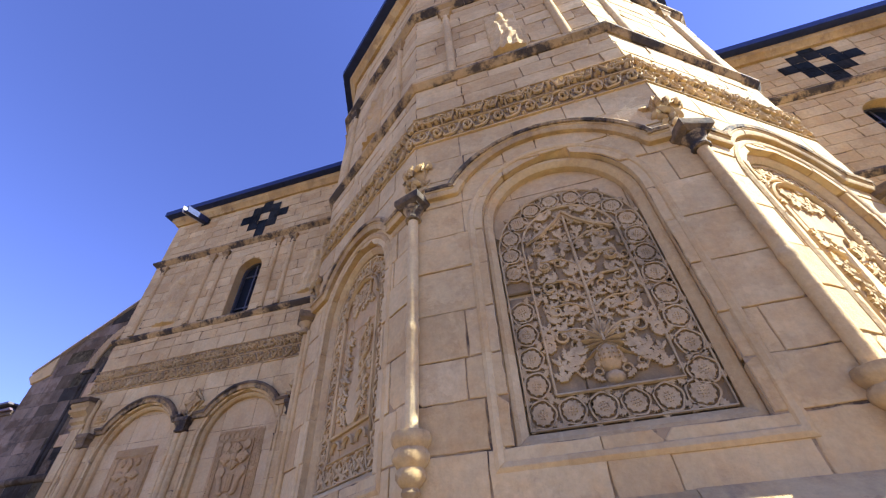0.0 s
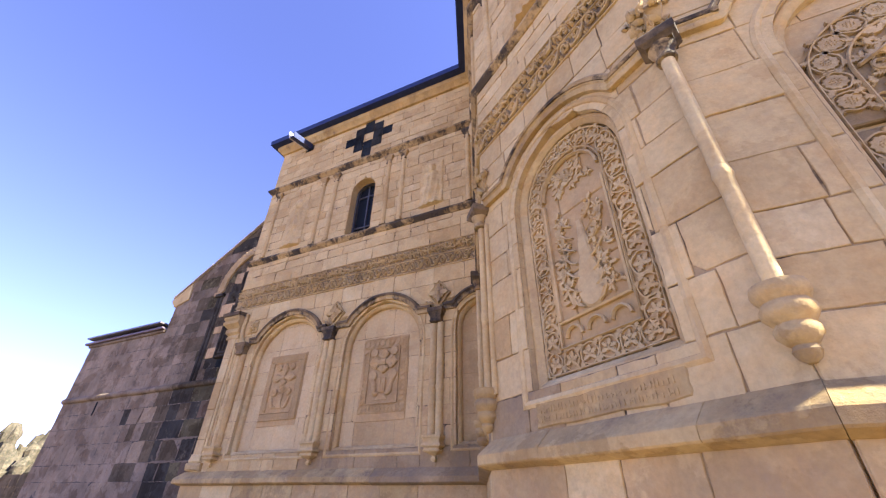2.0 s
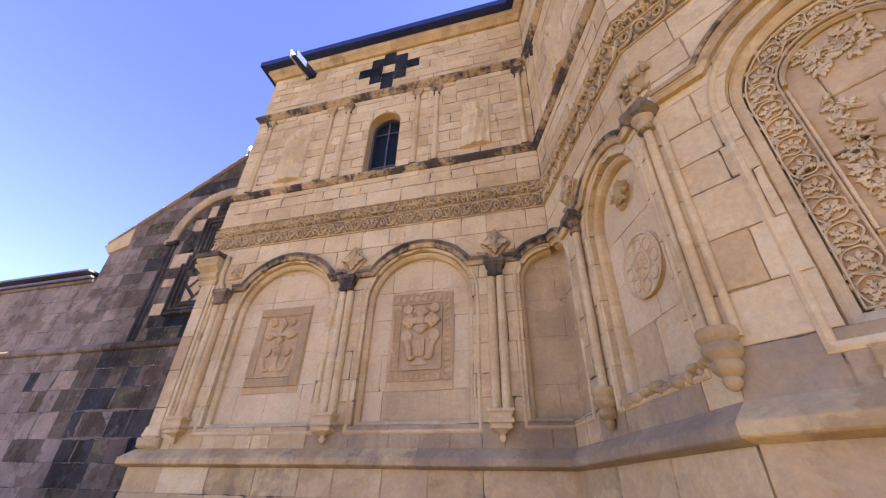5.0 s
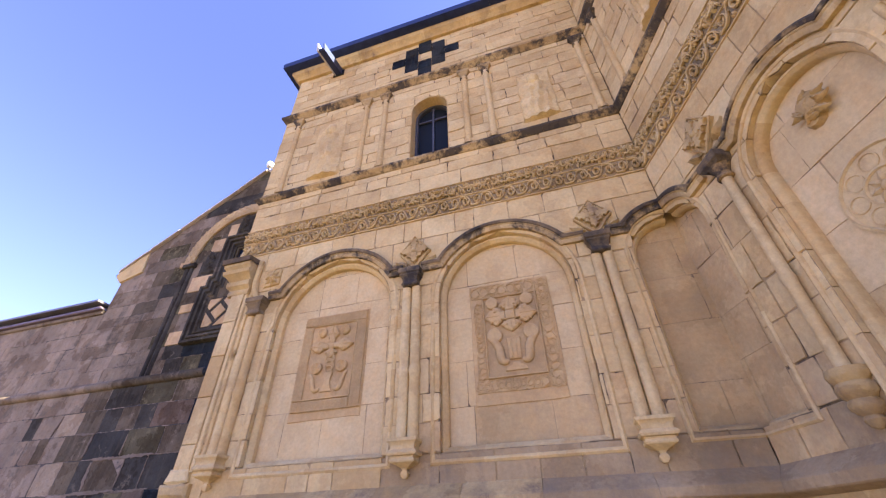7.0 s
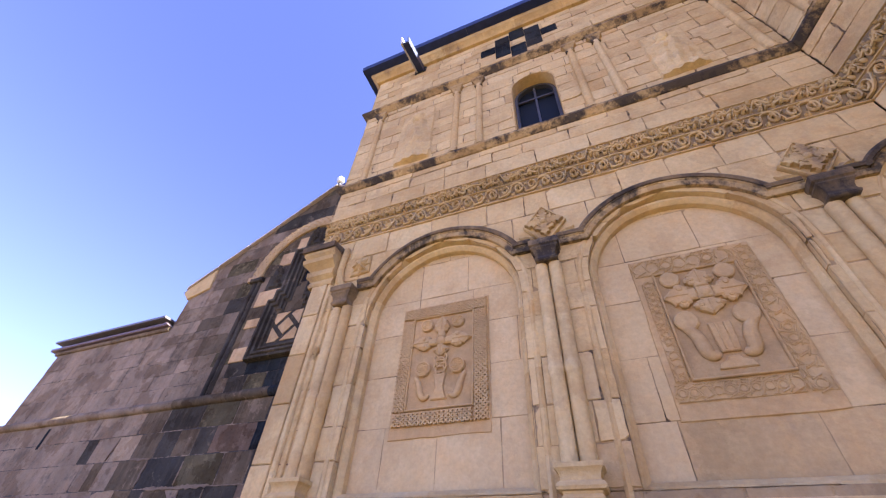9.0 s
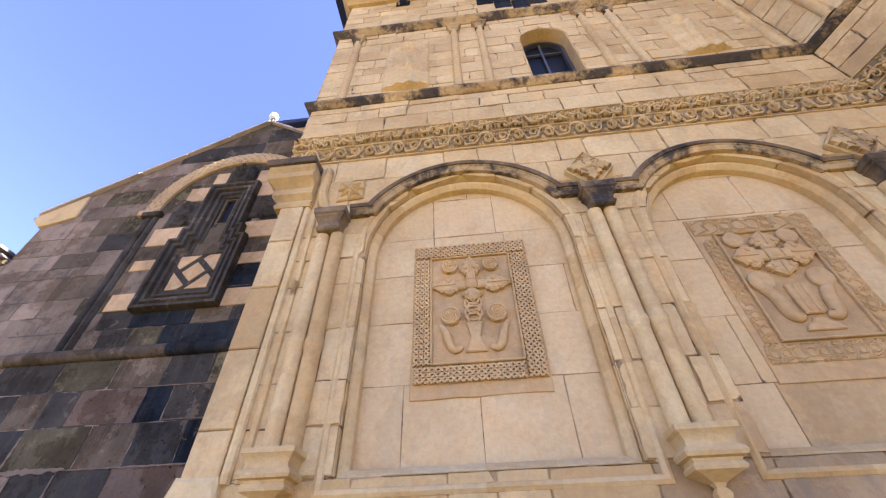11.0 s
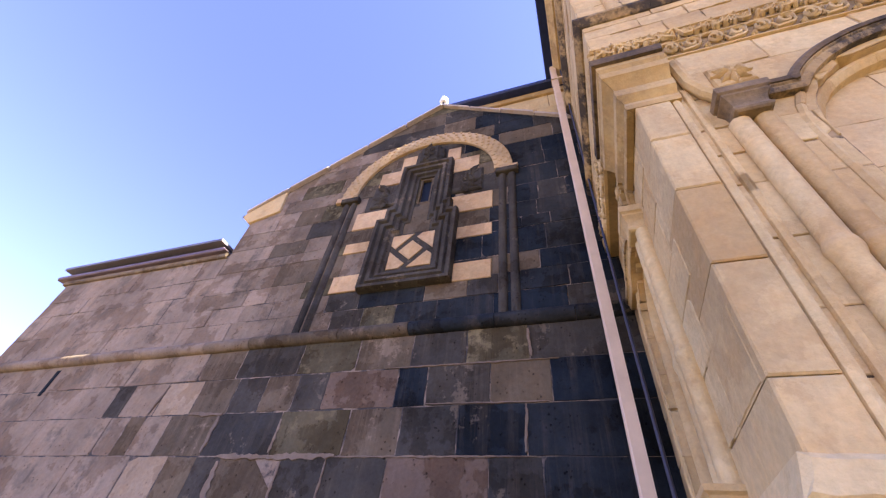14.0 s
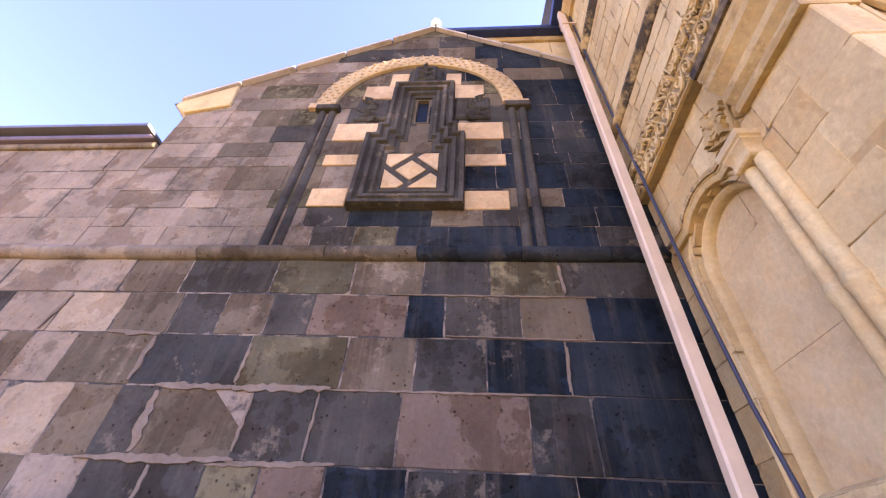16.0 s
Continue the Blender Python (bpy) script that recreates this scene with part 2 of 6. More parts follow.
# ---- geometry helpers ----
class Geo:
    """Vertices and faces of one mesh. Local axes: x along the wall, y into it, z up."""

    def __init__(self):
        self.v, self.f = [], []

    def add(self, verts, faces):
        k = len(self.v)
        self.v += [tuple(p) for p in verts]
        self.f += [tuple(k + i for i in q) for q in faces]
        return self

    def box(self, x0, x1, y0, y1, z0, z1, b=0.0):
        """A box; with b its front edges (towards -y) are chamfered."""
        return self.prism([(x0, z0), (x1, z0), (x1, z1), (x0, z1)], y0, y1, b, True)

    def prism(self, poly, yf, yb, b=0.005, back=False):
        """A flat outline (x, z), anticlockwise from the front, from yf back to yb, with a chamfer b."""
        n = len(poly)
        cx, cz = sum(p[0] for p in poly) / n, sum(p[1] for p in poly) / n
        rings = []
        if b > 0:
            front = []
            for x, z in poly:
                dx, dz = cx - x, cz - z
                front.append((x + math.copysign(min(b, abs(dx)), dx), yf, z + math.copysign(min(b, abs(dz)), dz)))
            rings.append(front)
        rings.append([(x, yf + b, z) for x, z in poly])
        rings.append([(x, yb, z) for x, z in poly])
        verts = [p for r in rings for p in r]
        faces = [tuple(range(n))]
        for i in range(len(rings) - 1):
            for j in range(n):
                k = (j + 1) % n
                faces.append((i * n + j, (i + 1) * n + j, (i + 1) * n + k, i * n + k))
        if back:
            faces.append(tuple(reversed(range((len(rings) - 1) * n, len(rings) * n))))
        return self.add(verts, faces)

    def tube(self, pts, r, n=6, flat=1.0, ends=True):
        """A round bar along 3D points; r a number or one for each point; flat squeezes it in y."""
        pts = [Vector(p) for p in pts]
        rr = r if isinstance(r, (list, tuple)) else [r] * len(pts)
        verts, faces = [], []
        for i, p in enumerate(pts):
            d = (pts[min(i + 1, len(pts) - 1)] - pts[max(i - 1, 0)]).normalized()
            side = d.cross(Vector((0, 1, 0)))
            side = side.normalized() if side.length > 1e-4 else Vector((1, 0, 0))
            up = side.cross(d)
            for j in range(n):
                a = 2 * math.pi * j / n
                q = side * math.cos(a) * rr[i] + up * math.sin(a) * rr[i]
                verts.append((p.x + q.x, p.y + q.y * flat, p.z + q.z))
        for i in range(len(pts) - 1):
            for j in range(n):
                k = (j + 1) % n
                faces.append((i * n + j, i * n + k, (i + 1) * n + k, (i + 1) * n + j))
        if ends:
            faces += [tuple(reversed(range(n))), tuple(range((len(pts) - 1) * n, len(pts) * n))]
        return self.add(verts, faces)

    def turned(self, prof, n=16, c=(0, 0), sx=1.0, sy=1.0, a0=0.0):
        """Rings (r, z) about the upright axis; n = 4 with a0 = 45 gives a square one."""
        verts, faces = [], []
        for r, z in prof:
            for j in range(n):
                a = radians(a0) + 2 * math.pi * j / n
                verts.append((c[0] + r * sx * math.cos(a), c[1] + r * sy * math.sin(a), z))
        for i in range(len(prof) - 1):
            for j in range(n):
                k = (j + 1) % n
                faces.append((i * n + j, i * n + k, (i + 1) * n + k, (i + 1) * n + j))
        faces += [tuple(reversed(range(n))), tuple(range((len(prof) - 1) * n, len(prof) * n))]
        return self.add(verts, faces)

    def dome(self, x, y, z, rx, ry, rz, n=8, m=3):
        """A half bulge on the wall, towards -y."""
        verts, faces = [(x, y - ry, z)], []
        for i in range(1, m + 1):
            t = i / m * math.pi / 2
            for j in range(n):
                a = 2 * math.pi * j / n
                verts.append((x + rx * math.sin(t) * math.cos(a), y - ry * math.cos(t), z + rz * math.sin(t) * math.sin(a)))
        for j in range(n):
            faces.append((0, 1 + j, 1 + (j + 1) % n))
        for i in range(m - 1):
            for j in range(n):
                k = (j + 1) % n
                faces.append((1 + i * n + j, 1 + (i + 1) * n + j, 1 + (i + 1) * n + k, 1 + i * n + k))
        return self.add(verts, faces)

    def leaf(self, x, y, z, length, width, angle, lift=0.02, lobes=0):
        """A ridged leaf on the wall that points along angle (degrees from +x towards +z)."""
        a = radians(angle)
        ca, sa = math.cos(a), math.sin(a)
        edge, m = [], 7 if lobes else 5
        for i in range(m + 1):
            t = i / m
            w = width / 2 * math.sin(math.pi * (0.08 + 0.92 * t) ** 0.8) * (1 - 0.35 * (i % 2) * (lobes > 0))
            edge.append((t * length, w))
        verts, faces = [], []
        for s, w in edge:
            h = lift * (0.35 + 0.65 * math.sin(math.pi * min(s / length + 0.15, 1)))
            for off, up in ((-w, 0.25), (0, 1.0), (w, 0.25)):
                verts.append((x + s * ca - off * sa, y - h * up, z + s * sa + off * ca))
            for off in (-w, w):
                verts.append((x + s * ca - off * sa, y + 0.004, z + s * sa + off * ca))
        for i in range(m):
            p, q = i * 5, i * 5 + 5
            faces += [(p, p + 1, q + 1, q), (p + 1, p + 2, q + 2, q + 1), (p + 3, p, q, q + 3), (p + 2, p + 4, q + 4, q + 2)]
        return self.add(verts, faces)


def mesh_of(name, g, mat, smooth=None):
    me = bpy.data.meshes.new(name)
    me.from_pydata(g.v, [], g.f)
    me.materials.append(mat)
    if smooth:
        me.shade_smooth()
        me.set_sharp_from_angle(angle=radians(smooth))
    return me


def part(name, g, mat, parent=None, label="", m=None, smooth=None):
    """One mesh object under a thing or a part. g: a Geo, or a mesh that is shared."""
    ob = new(name, g if isinstance(g, bpy.types.Mesh) else mesh_of(name, g, mat, smooth))
    if parent:
        ob.parent = parent
    if m is not None:
        ob.matrix_basis = m
    if label:
        ob["label"] = label
    return ob


def thing(name, label, category, m=None, group="", kind=""):
    ob = new(name)
    if m is not None:
        ob.matrix_basis = m
    return tagged(ob, label, category, group, kind)


def at(x=0, y=0, z=0, turn=0):
    """A place on a wall; turn in its plane, anticlockwise seen from the front."""
    return pose(x, y, z, 0, -turn, 0)


def facet(x, y, angle):
    return pose(x, y, 0, 0, 0, -angle)


def rect_of(x0, x1, z0, z1):
    return [(x0, z0), (x1, z0), (x1, z1), (x0, z1)]


def clip(poly, a, b, c):
    """What of a convex outline lies where a x + b z <= c."""
    out = []
    for i, p in enumerate(poly):
        q = poly[(i + 1) % len(poly)]
        dp, dq = a * p[0] + b * p[1] - c, a * q[0] + b * q[1] - c
        if dp <= 0:
            out.append(p)
        if dp * dq < 0:
            t = dp / (dp - dq)
            out.append((p[0] + t * (q[0] - p[0]), p[1] + t * (q[1] - p[1])))
    return out


def area(poly):
    return abs(sum(p[0] * q[1] - q[0] * p[1] for p, q in zip(poly, poly[1:] + poly[:1]))) / 2


def courses(z0, z1, low, high, rng, fixed=()):
    """Bed joints from z0 to z1 that meet the fixed heights."""
    out = [z0]
    for stop in sorted([z for z in fixed if z0 < z < z1] + [z1]):
        span = stop - out[-1]
        k = max(1, round(span / (low + high) * 2))
        cuts = [1 + rng.uniform(-0.2, 0.2) for _ in range(k)]
        base = out[-1]
        for i in range(k):
            out.append(base + span * sum(cuts[:i + 1]) / sum(cuts))
    return out


def ragged(poly, rng, amount):
    """The same outline with its corners and edges eaten in a little."""
    n = len(poly)
    cx, cz = sum(v[0] for v in poly) / n, sum(v[1] for v in poly) / n
    pts = []
    for i, v in enumerate(poly):
        w = poly[(i + 1) % n]
        pts.append(v)
        length = math.hypot(w[0] - v[0], w[1] - v[1])
        k = 5 if length > 0.3 else 3 if length > 0.12 and n < 6 else 1 if length > 0.06 and n < 6 else 0
        for j in range(k):
            f = (j + rng.uniform(0.65, 1.35)) / (k + 1)
            pts.append((v[0] + (w[0] - v[0]) * f, v[1] + (w[1] - v[1]) * f))
    out = []
    for x, z in pts:
        e = amount * rng.random() ** 2
        out.append((x + math.copysign(min(e, abs(cx - x) * 0.3), cx - x), z + math.copysign(min(e, abs(cz - z) * 0.3), cz - z)))
    return out


def half_width(n, z):
    c, hw, zb, zs = n
    if z < zb - 1e-6 or z >= zs + hw:
        return 0.0
    return hw if z <= zs else math.sqrt(max(hw * hw - (z - zs) ** 2, 0.0))


def masonry(parent, u0, u1, beds, lens, niches, rng, mat, yf=0.0, yb=0.112, gap=0.0011, chamfer=0.0028, cuts=(), name="stone", uneven=0.004, skip=(), ragg=0.006, mortar=None, sunk=0.0065, laid=None):
    """Stones laid in courses, cut round arched niches (centre, half width, foot, springing) and by half planes."""
    bed = Geo()
    for z0, z1 in zip(beds, beds[1:]):
        if any(a <= z0 + 1e-6 and z1 <= b + 1e-6 for a, b in skip):
            continue
        joints, x = [u0], u0
        h = z1 - z0
        while True:
            x += rng.uniform(*lens)
            if x > u1 - lens[0] * 0.6:
                break
            joints.append(x)
        if laid and z0 in laid:
            joints = [q for q in joints if q < laid[z0][0] - 0.2] + list(laid[z0])
        joints.append(u1)
        touched = [n for n in niches if z1 > n[2] + 1e-6 and z0 < n[3] + n[1]]
        for n in touched:
            if u0 < n[0] < u1:
                joints.append(n[0])
        joints.sort()
        for a, b in zip(joints, joints[1:]):
            if b - a < 0.02:
                continue
            left = [n for n in touched if n[0] <= a + 1e-6]
            right = [n for n in touched if n[0] >= b - 1e-6]
            wide, tall = gap * rng.choice((0.5, 0.8, 1.0, 1.6, 2.4)), gap * rng.choice((0.5, 0.8, 1.0, 1.6, 2.4))
            zz = [z0 + tall + (h - 2 * tall) * i / 5 for i in range(6)] if touched else [z0 + tall, z1 - tall]
            lo = [max([a + wide] + [n[0] + half_width(n, z) for n in left]) for z in zz]
            hi = [min([b - wide] + [n[0] - half_width(n, z) for n in right]) for z in zz]
            if touched and max(max(lo) - min(lo), max(hi) - min(hi)) < 1e-5:
                zz, lo, hi = [zz[0], zz[-1]], [lo[0], lo[-1]], [hi[0], hi[-1]]
            keep = [i for i in range(len(zz)) if hi[i] - lo[i] > 0.004]
            if len(keep) < 2:
                continue
            poly = [(hi[i], zz[i]) for i in keep] + [(lo[i], zz[i]) for i in reversed(keep)]
            fill = [(hi[i] + wide, zz[i]) for i in keep] + [(lo[i] - wide, zz[i]) for i in reversed(keep)]
            fill = [(x, z + (tall if z > (z0 + z1) / 2 else -tall) * (abs(z - zz[0]) < 1e-6 or abs(z - zz[-1]) < 1e-6)) for x, z in fill]
            for cut in cuts:
                poly = clip(poly, *cut) if len(poly) > 2 else poly
                fill = clip(fill, *cut) if len(fill) > 2 else fill
            if len(poly) < 3 or area(poly) < 0.0006:
                continue
            bed.add([(x, yf + sunk, z) for x, z in fill], [tuple(range(len(fill)))])
            if rng.random() < 0.4 and len(poly) == 4:
                sx, sz = rng.choice((-1, 1)), rng.choice((-1, 1))
                ex, ez = max(sx * v[0] for v in poly), max(sz * v[1] for v in poly)
                cut = rng.uniform(0.008, 0.04)
                poly = clip(poly, sx, sz, ex + ez - cut)
            poly = ragged(poly, rng, ragg)
            g = Geo().prism(poly, yf + rng.uniform(-uneven, uneven), yb, chamfer)
            tx, tz = rng.uniform(-0.007, 0.007), rng.uniform(-0.007, 0.007)
            mx, mz = sum(v[0] for v in poly) / len(poly), sum(v[1] for v in poly) / len(poly)
            g.v[:len(poly)] = [(v[0], v[1] + tx * (v[0] - mx) + tz * (v[2] - mz), v[2]) for v in g.v[:len(poly)]]
            part(name, g, mat((a + b) / 2, (z0 + z1) / 2, rng) if callable(mat) else mat, parent)
    if bed.v:
        part("mortar", bed, mortar or JOINT, parent)


def swept(parent, name, path, prof, mat, lengths=(9, 9), closed=False, rng=random, m=None, smooth=35, gap=0.0015):
    """A moulding along a flat path (x, z) on a wall. prof: closed (out, y), out to the left of the way. Made in pieces of about those lengths."""
    k = len(path)
    offs = []
    for i in range(k):
        p, q, r = path[i - 1] if (i or closed) else None, path[i], path[(i + 1) % k] if (i < k - 1 or closed) else None
        ds = []
        for s, e in ((p, q), (q, r)):
            if s is not None and e is not None:
                d = Vector((e[0] - s[0], e[1] - s[1]))
                if d.length > 1e-6:
                    ds.append(d.normalized())
        nn = [Vector((-d.y, d.x)) for d in ds]
        b = (nn[0] + nn[-1]).normalized()
        offs.append(b / max(b.dot(nn[0]), 0.35))
    idx = list(range(k)) + ([0] if closed else [])
    runs, cur, length, goal = [], [idx[0]], 0.0, rng.uniform(*lengths)
    for a, b in zip(idx, idx[1:]):
        length += (Vector(path[b]) - Vector(path[a])).length
        cur.append(b)
        if length > goal:
            runs.append(cur)
            cur, length, goal = [b], 0.0, rng.uniform(*lengths)
    if len(cur) > 1:
        runs.append(cur)
    n = len(prof)
    for run in runs:
        g = Geo()
        verts, faces = [], []
        jig = rng.uniform(-0.002, 0.002)
        for w, i in enumerate(run):
            for o, y in prof:
                q = Vector(path[i]) + offs[i] * o
                verts.append((q.x, y + jig, q.y))
        for w in range(len(run) - 1):
            for j in range(n):
                h = (j + 1) % n
                faces.append((w * n + j, w * n + h, (w + 1) * n + h, (w + 1) * n + j))
        faces += [tuple(reversed(range(n))), tuple(range((len(run) - 1) * n, len(run) * n))]
        part(name, g.add(verts, faces), mat, parent, m=m, smooth=smooth)


def finer(path, step):
    """The same way with points no further apart than step."""
    out = [path[0]]
    for p, q in zip(path, path[1:]):
        k = max(1, math.ceil((Vector(q) - Vector(p)).length / step))
        out += [tuple(Vector(p).lerp(Vector(q), (i + 1) / k)) for i in range(k)]
    return out


def rounded(path, times=2):
    """The same open way with its corners cut, its ends kept."""
    for _ in range(times):
        out = [path[0]]
        for a, b in zip(path, path[1:]):
            va, vb = Vector(a), Vector(b)
            out += [tuple(va.lerp(vb, 0.25)), tuple(va.lerp(vb, 0.75))]
        path = out + [path[-1]]
    return path


def course(name, label, plan, prof, mat, rng, lengths=(0.4, 0.75), piece="block", smooth=24):
    """A moulding round the building: plan points from left to right seen from outside; prof: (out, z)."""
    top = thing(name, label, "moulding", kind="structure")
    k = len(plan)
    offs = []
    for i in range(k):
        ns = []
        for s, e in ((i - 1, i), (i, i + 1)):
            if s >= 0 and e < k:
                d = Vector((plan[e][0] - plan[s][0], plan[e][1] - plan[s][1])).normalized()
                ns.append(Vector((d.y, -d.x)))
        b = (ns[0] + ns[-1]).normalized()
        offs.append(b / b.dot(ns[0]))
    n = len(prof)
    for i in range(k - 1):
        a, b = Vector(plan[i]), Vector(plan[i + 1])
        total = (b - a).length
        cuts, x = [0.0], 0.0
        while True:
            x += rng.uniform(*lengths)
            if x > total - lengths[0] * 0.5:
                break
            cuts.append(x)
        cuts.append(total)
        for s, e in zip(cuts, cuts[1:]):
            g, verts = Geo(), []
            drop = rng.uniform(-0.003, 0.003)
            for t, first in ((s + 0.001, True), (e - 0.001, False)):
                f = t / total
                p = a.lerp(b, f)
                o = offs[i].lerp(offs[i + 1], f)
                straight = Vector(((b - a).y, -(b - a).x)).normalized()
                o = offs[i] if (first and s == 0) else offs[i + 1] if (not first and e == total) else straight
                for w, z in prof:
                    verts.append((p.x + o.x * w, p.y + o.y * w, z + drop))
            faces = [(j, n + j, n + (j + 1) % n, (j + 1) % n) for j in range(n)] + [tuple(range(n)), tuple(reversed(range(n, 2 * n)))]
            mid = a.lerp(b, (s + e) / 2 / total)
            part(piece, g.add(verts, faces), mat(mid.x, mid.y, rng) if callable(mat) else mat, top, smooth=smooth)
    return top


# ---- ground ----
g = Geo()
for i in range(-6, 6):
    for j in range(-6, 6):
        g.add([(i * 60, j * 60, 0), (i * 60 + 60, j * 60, 0), (i * 60 + 60, j * 60 + 60, 0), (i * 60, j * 60 + 60, 0)], [(0, 1, 2, 3)])
g.add([(-2500, -2500, -0.3), (2500, -2500, -0.3), (2500, 2500, -0.3), (-2500, 2500, -0.3)], [(0, 1, 2, 3)])
tagged(part("ground", g, GROUND), "pale dusty stone paving round the church", "ground", kind="structure")

# ---- plan of the pale church ----
YA = 4.15
CORNER, K12, K01, K10 = (-2.5, YA), (-1.902, 2.56), (-0.6, 1.63), (1.0, 1.63)
K21, CORNER_R = (2.302, 2.56), (2.9, YA)
WEST_X, EAST_X = -6.70, 7.1
M_A, M_F2, M_F1, M_F0 = facet(0, YA, 0), facet(*CORNER, 69.4), facet(*K12, 35.5), facet(*K01, 0)
M_E1, M_E2, M_W = facet(*K10, -35.5), facet(*K21, -69.4), facet(WEST_X, 7.0, 90)
L2 = (Vector(K12) - Vector(CORNER)).length
L1 = (Vector(K01) - Vector(K12)).length
L0 = K10[0] - K01[0]
PLAN = [(WEST_X, 5.73), (WEST_X, YA), CORNER, K12, K01, K10, K21, CORNER_R, (EAST_X, YA)]
Z_LEDGE, Z_FRIEZE0, Z_FRIEZE1, Z_TOP = 1.74, 4.10, 4.48, 7.78
RING = [(0, 0.118), (0, 0.072), (0.010, 0.06), (0.028, 0.044), (0.046, 0.043), (0.06, 0.055), (0.066, 0.078), (0.074, 0.05), (0.084, 0.016), (0.1, -0.006), (0.118, -0.012), (0.134, -0.003), (0.142, 0.02), (0.142, 0.118)]
HOOD = [(0, 0.04), (0, -0.03), (0.02, -0.04), (0.035, -0.038), (0.042, -0.046), (0.048, -0.046), (0.048, 0.04)]
HOOD_RIM = [(0.05, 0.04), (0.05, -0.054), (0.07, -0.06), (0.086, -0.05), (0.088, -0.03), (0.088, 0.04)]


def arch(c, hw, zb, zs, start=180, stop=0, steps=20, left=True, right=True):
    out = [(c - hw, zb + (zs - zb) * i / 5) for i in range(5)] if left else []
    out += [(c + hw * math.cos(radians(start + (stop - start) * i / steps)), zs + hw * math.sin(radians(start + (stop - start) * i / steps))) for i in range(steps + 1)]
    return out + ([(c + hw, zs - (zs - zb) * i / 5) for i in range(1, 6)] if right else [])


def scaled(prof, s):
    return [(o * s, y) for o, y in prof]


def wall(name, label, m, u0, u1, niches, seed, window=None, core0=None, core1=None, low0=None, low1=None, back=0.0):
    """A wall of the church with its stones; niches: (centre, half width, foot, springing, ring scale)."""
    rng = random.Random(seed)
    top = thing(name, label, "wall", m, kind="structure")
    a, b = u0 + 0.06 if core0 is None else core0, u1 - 0.06 if core1 is None else core1
    g = Geo()
    if window:
        wc, wh, wb, ws = window
        g.box(a, wc - wh, 0.15, 0.5, 0, Z_TOP).box(wc + wh, b, 0.15, 0.5, 0, Z_TOP)
        g.box(wc - wh, wc + wh, 0.15, 0.5, 0, wb).box(wc - wh, wc + wh, 0.15, 0.5, ws + wh, Z_TOP)
    else:
        g.box(a, b, 0.15 + back, 0.5, 0, Z_TOP)
    part("wall_core", g, JOINT, top)
    cut = [(c, hw + 0.05 * s, zb - 0.05 * s, zs) for c, hw, zb, zs, s in niches]
    if window:
        cut.append((window[0], window[1] + 0.006, window[2], window[3]))
    beds = courses(0.3, Z_LEDGE, 0.27, 0.36, rng)
    masonry(top, u0, u1, beds, (0.3, 0.62), [], rng, lambda u, z, r: r.choice((LIME_WORN, LIME_DAMP_SHADE, LIME_DAMP_SHADE, LIME)), yf=-0.02, yb=0.15)
    beds = courses(Z_LEDGE, Z_FRIEZE0, 0.19, 0.29, rng, [n[2] for n in cut[:len(niches)]])
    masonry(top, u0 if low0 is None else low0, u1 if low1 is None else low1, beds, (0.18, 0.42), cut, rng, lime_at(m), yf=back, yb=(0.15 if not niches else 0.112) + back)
    # Dark backing puts the shade between the scrolls into the stone colour.
    part("frieze_backing", Geo().box(u0 + 0.004, u1 - 0.004, 0.0, 0.15, Z_FRIEZE0, Z_FRIEZE1), LIME_GRIME_SHADE, top)
    beds = courses(Z_FRIEZE1, Z_TOP, 0.15, 0.21, rng, [5.02, 6.6] if window else [4.95, 6.6])
    masonry(top, u0, u1, beds, (0.2, 0.5), cut[len(niches):], rng, LIME, yb=0.15, uneven=0.004, chamfer=0.002, gap=0.0008, ragg=0.011, sunk=0.008)
    for c, hw, zb, zs, s in niches:
        tall = 1.7 if back else 1.0
        beds = courses(zb - 0.05, zs + hw + 0.25, 0.25 * tall, 0.42 * tall, rng)
        # The corner niche's back is darker all over, for stain and painted shade.
        masonry(top, c - hw - 0.2, c + hw + 0.2, beds, (0.3 * tall, 0.6 * tall), [], rng, LIME_DAMP_SHADE if hw < 0.295 else damp_shade_or(m, LIME_NICHE), yf=0.115 + back, yb=0.15 + back, uneven=0.001, chamfer=0.0015, gap=0.0005, ragg=0.004, sunk=0.0035)
    return top, rng


def damp_shade_or(m, dry):
    """Darker stone low about the inner corner: damp stain plus painted corner shade; m: the wall's pose."""
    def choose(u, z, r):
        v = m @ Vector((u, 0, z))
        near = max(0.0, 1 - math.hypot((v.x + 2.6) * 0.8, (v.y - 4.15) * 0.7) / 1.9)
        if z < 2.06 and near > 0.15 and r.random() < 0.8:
            return LIME_WET_SHADE
        return LIME_DAMP_SHADE if z < 2.12 + 0.25 * near and r.random() < near * 1.3 else dry
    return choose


def lime_at(m):
    return damp_shade_or(m, LIME)


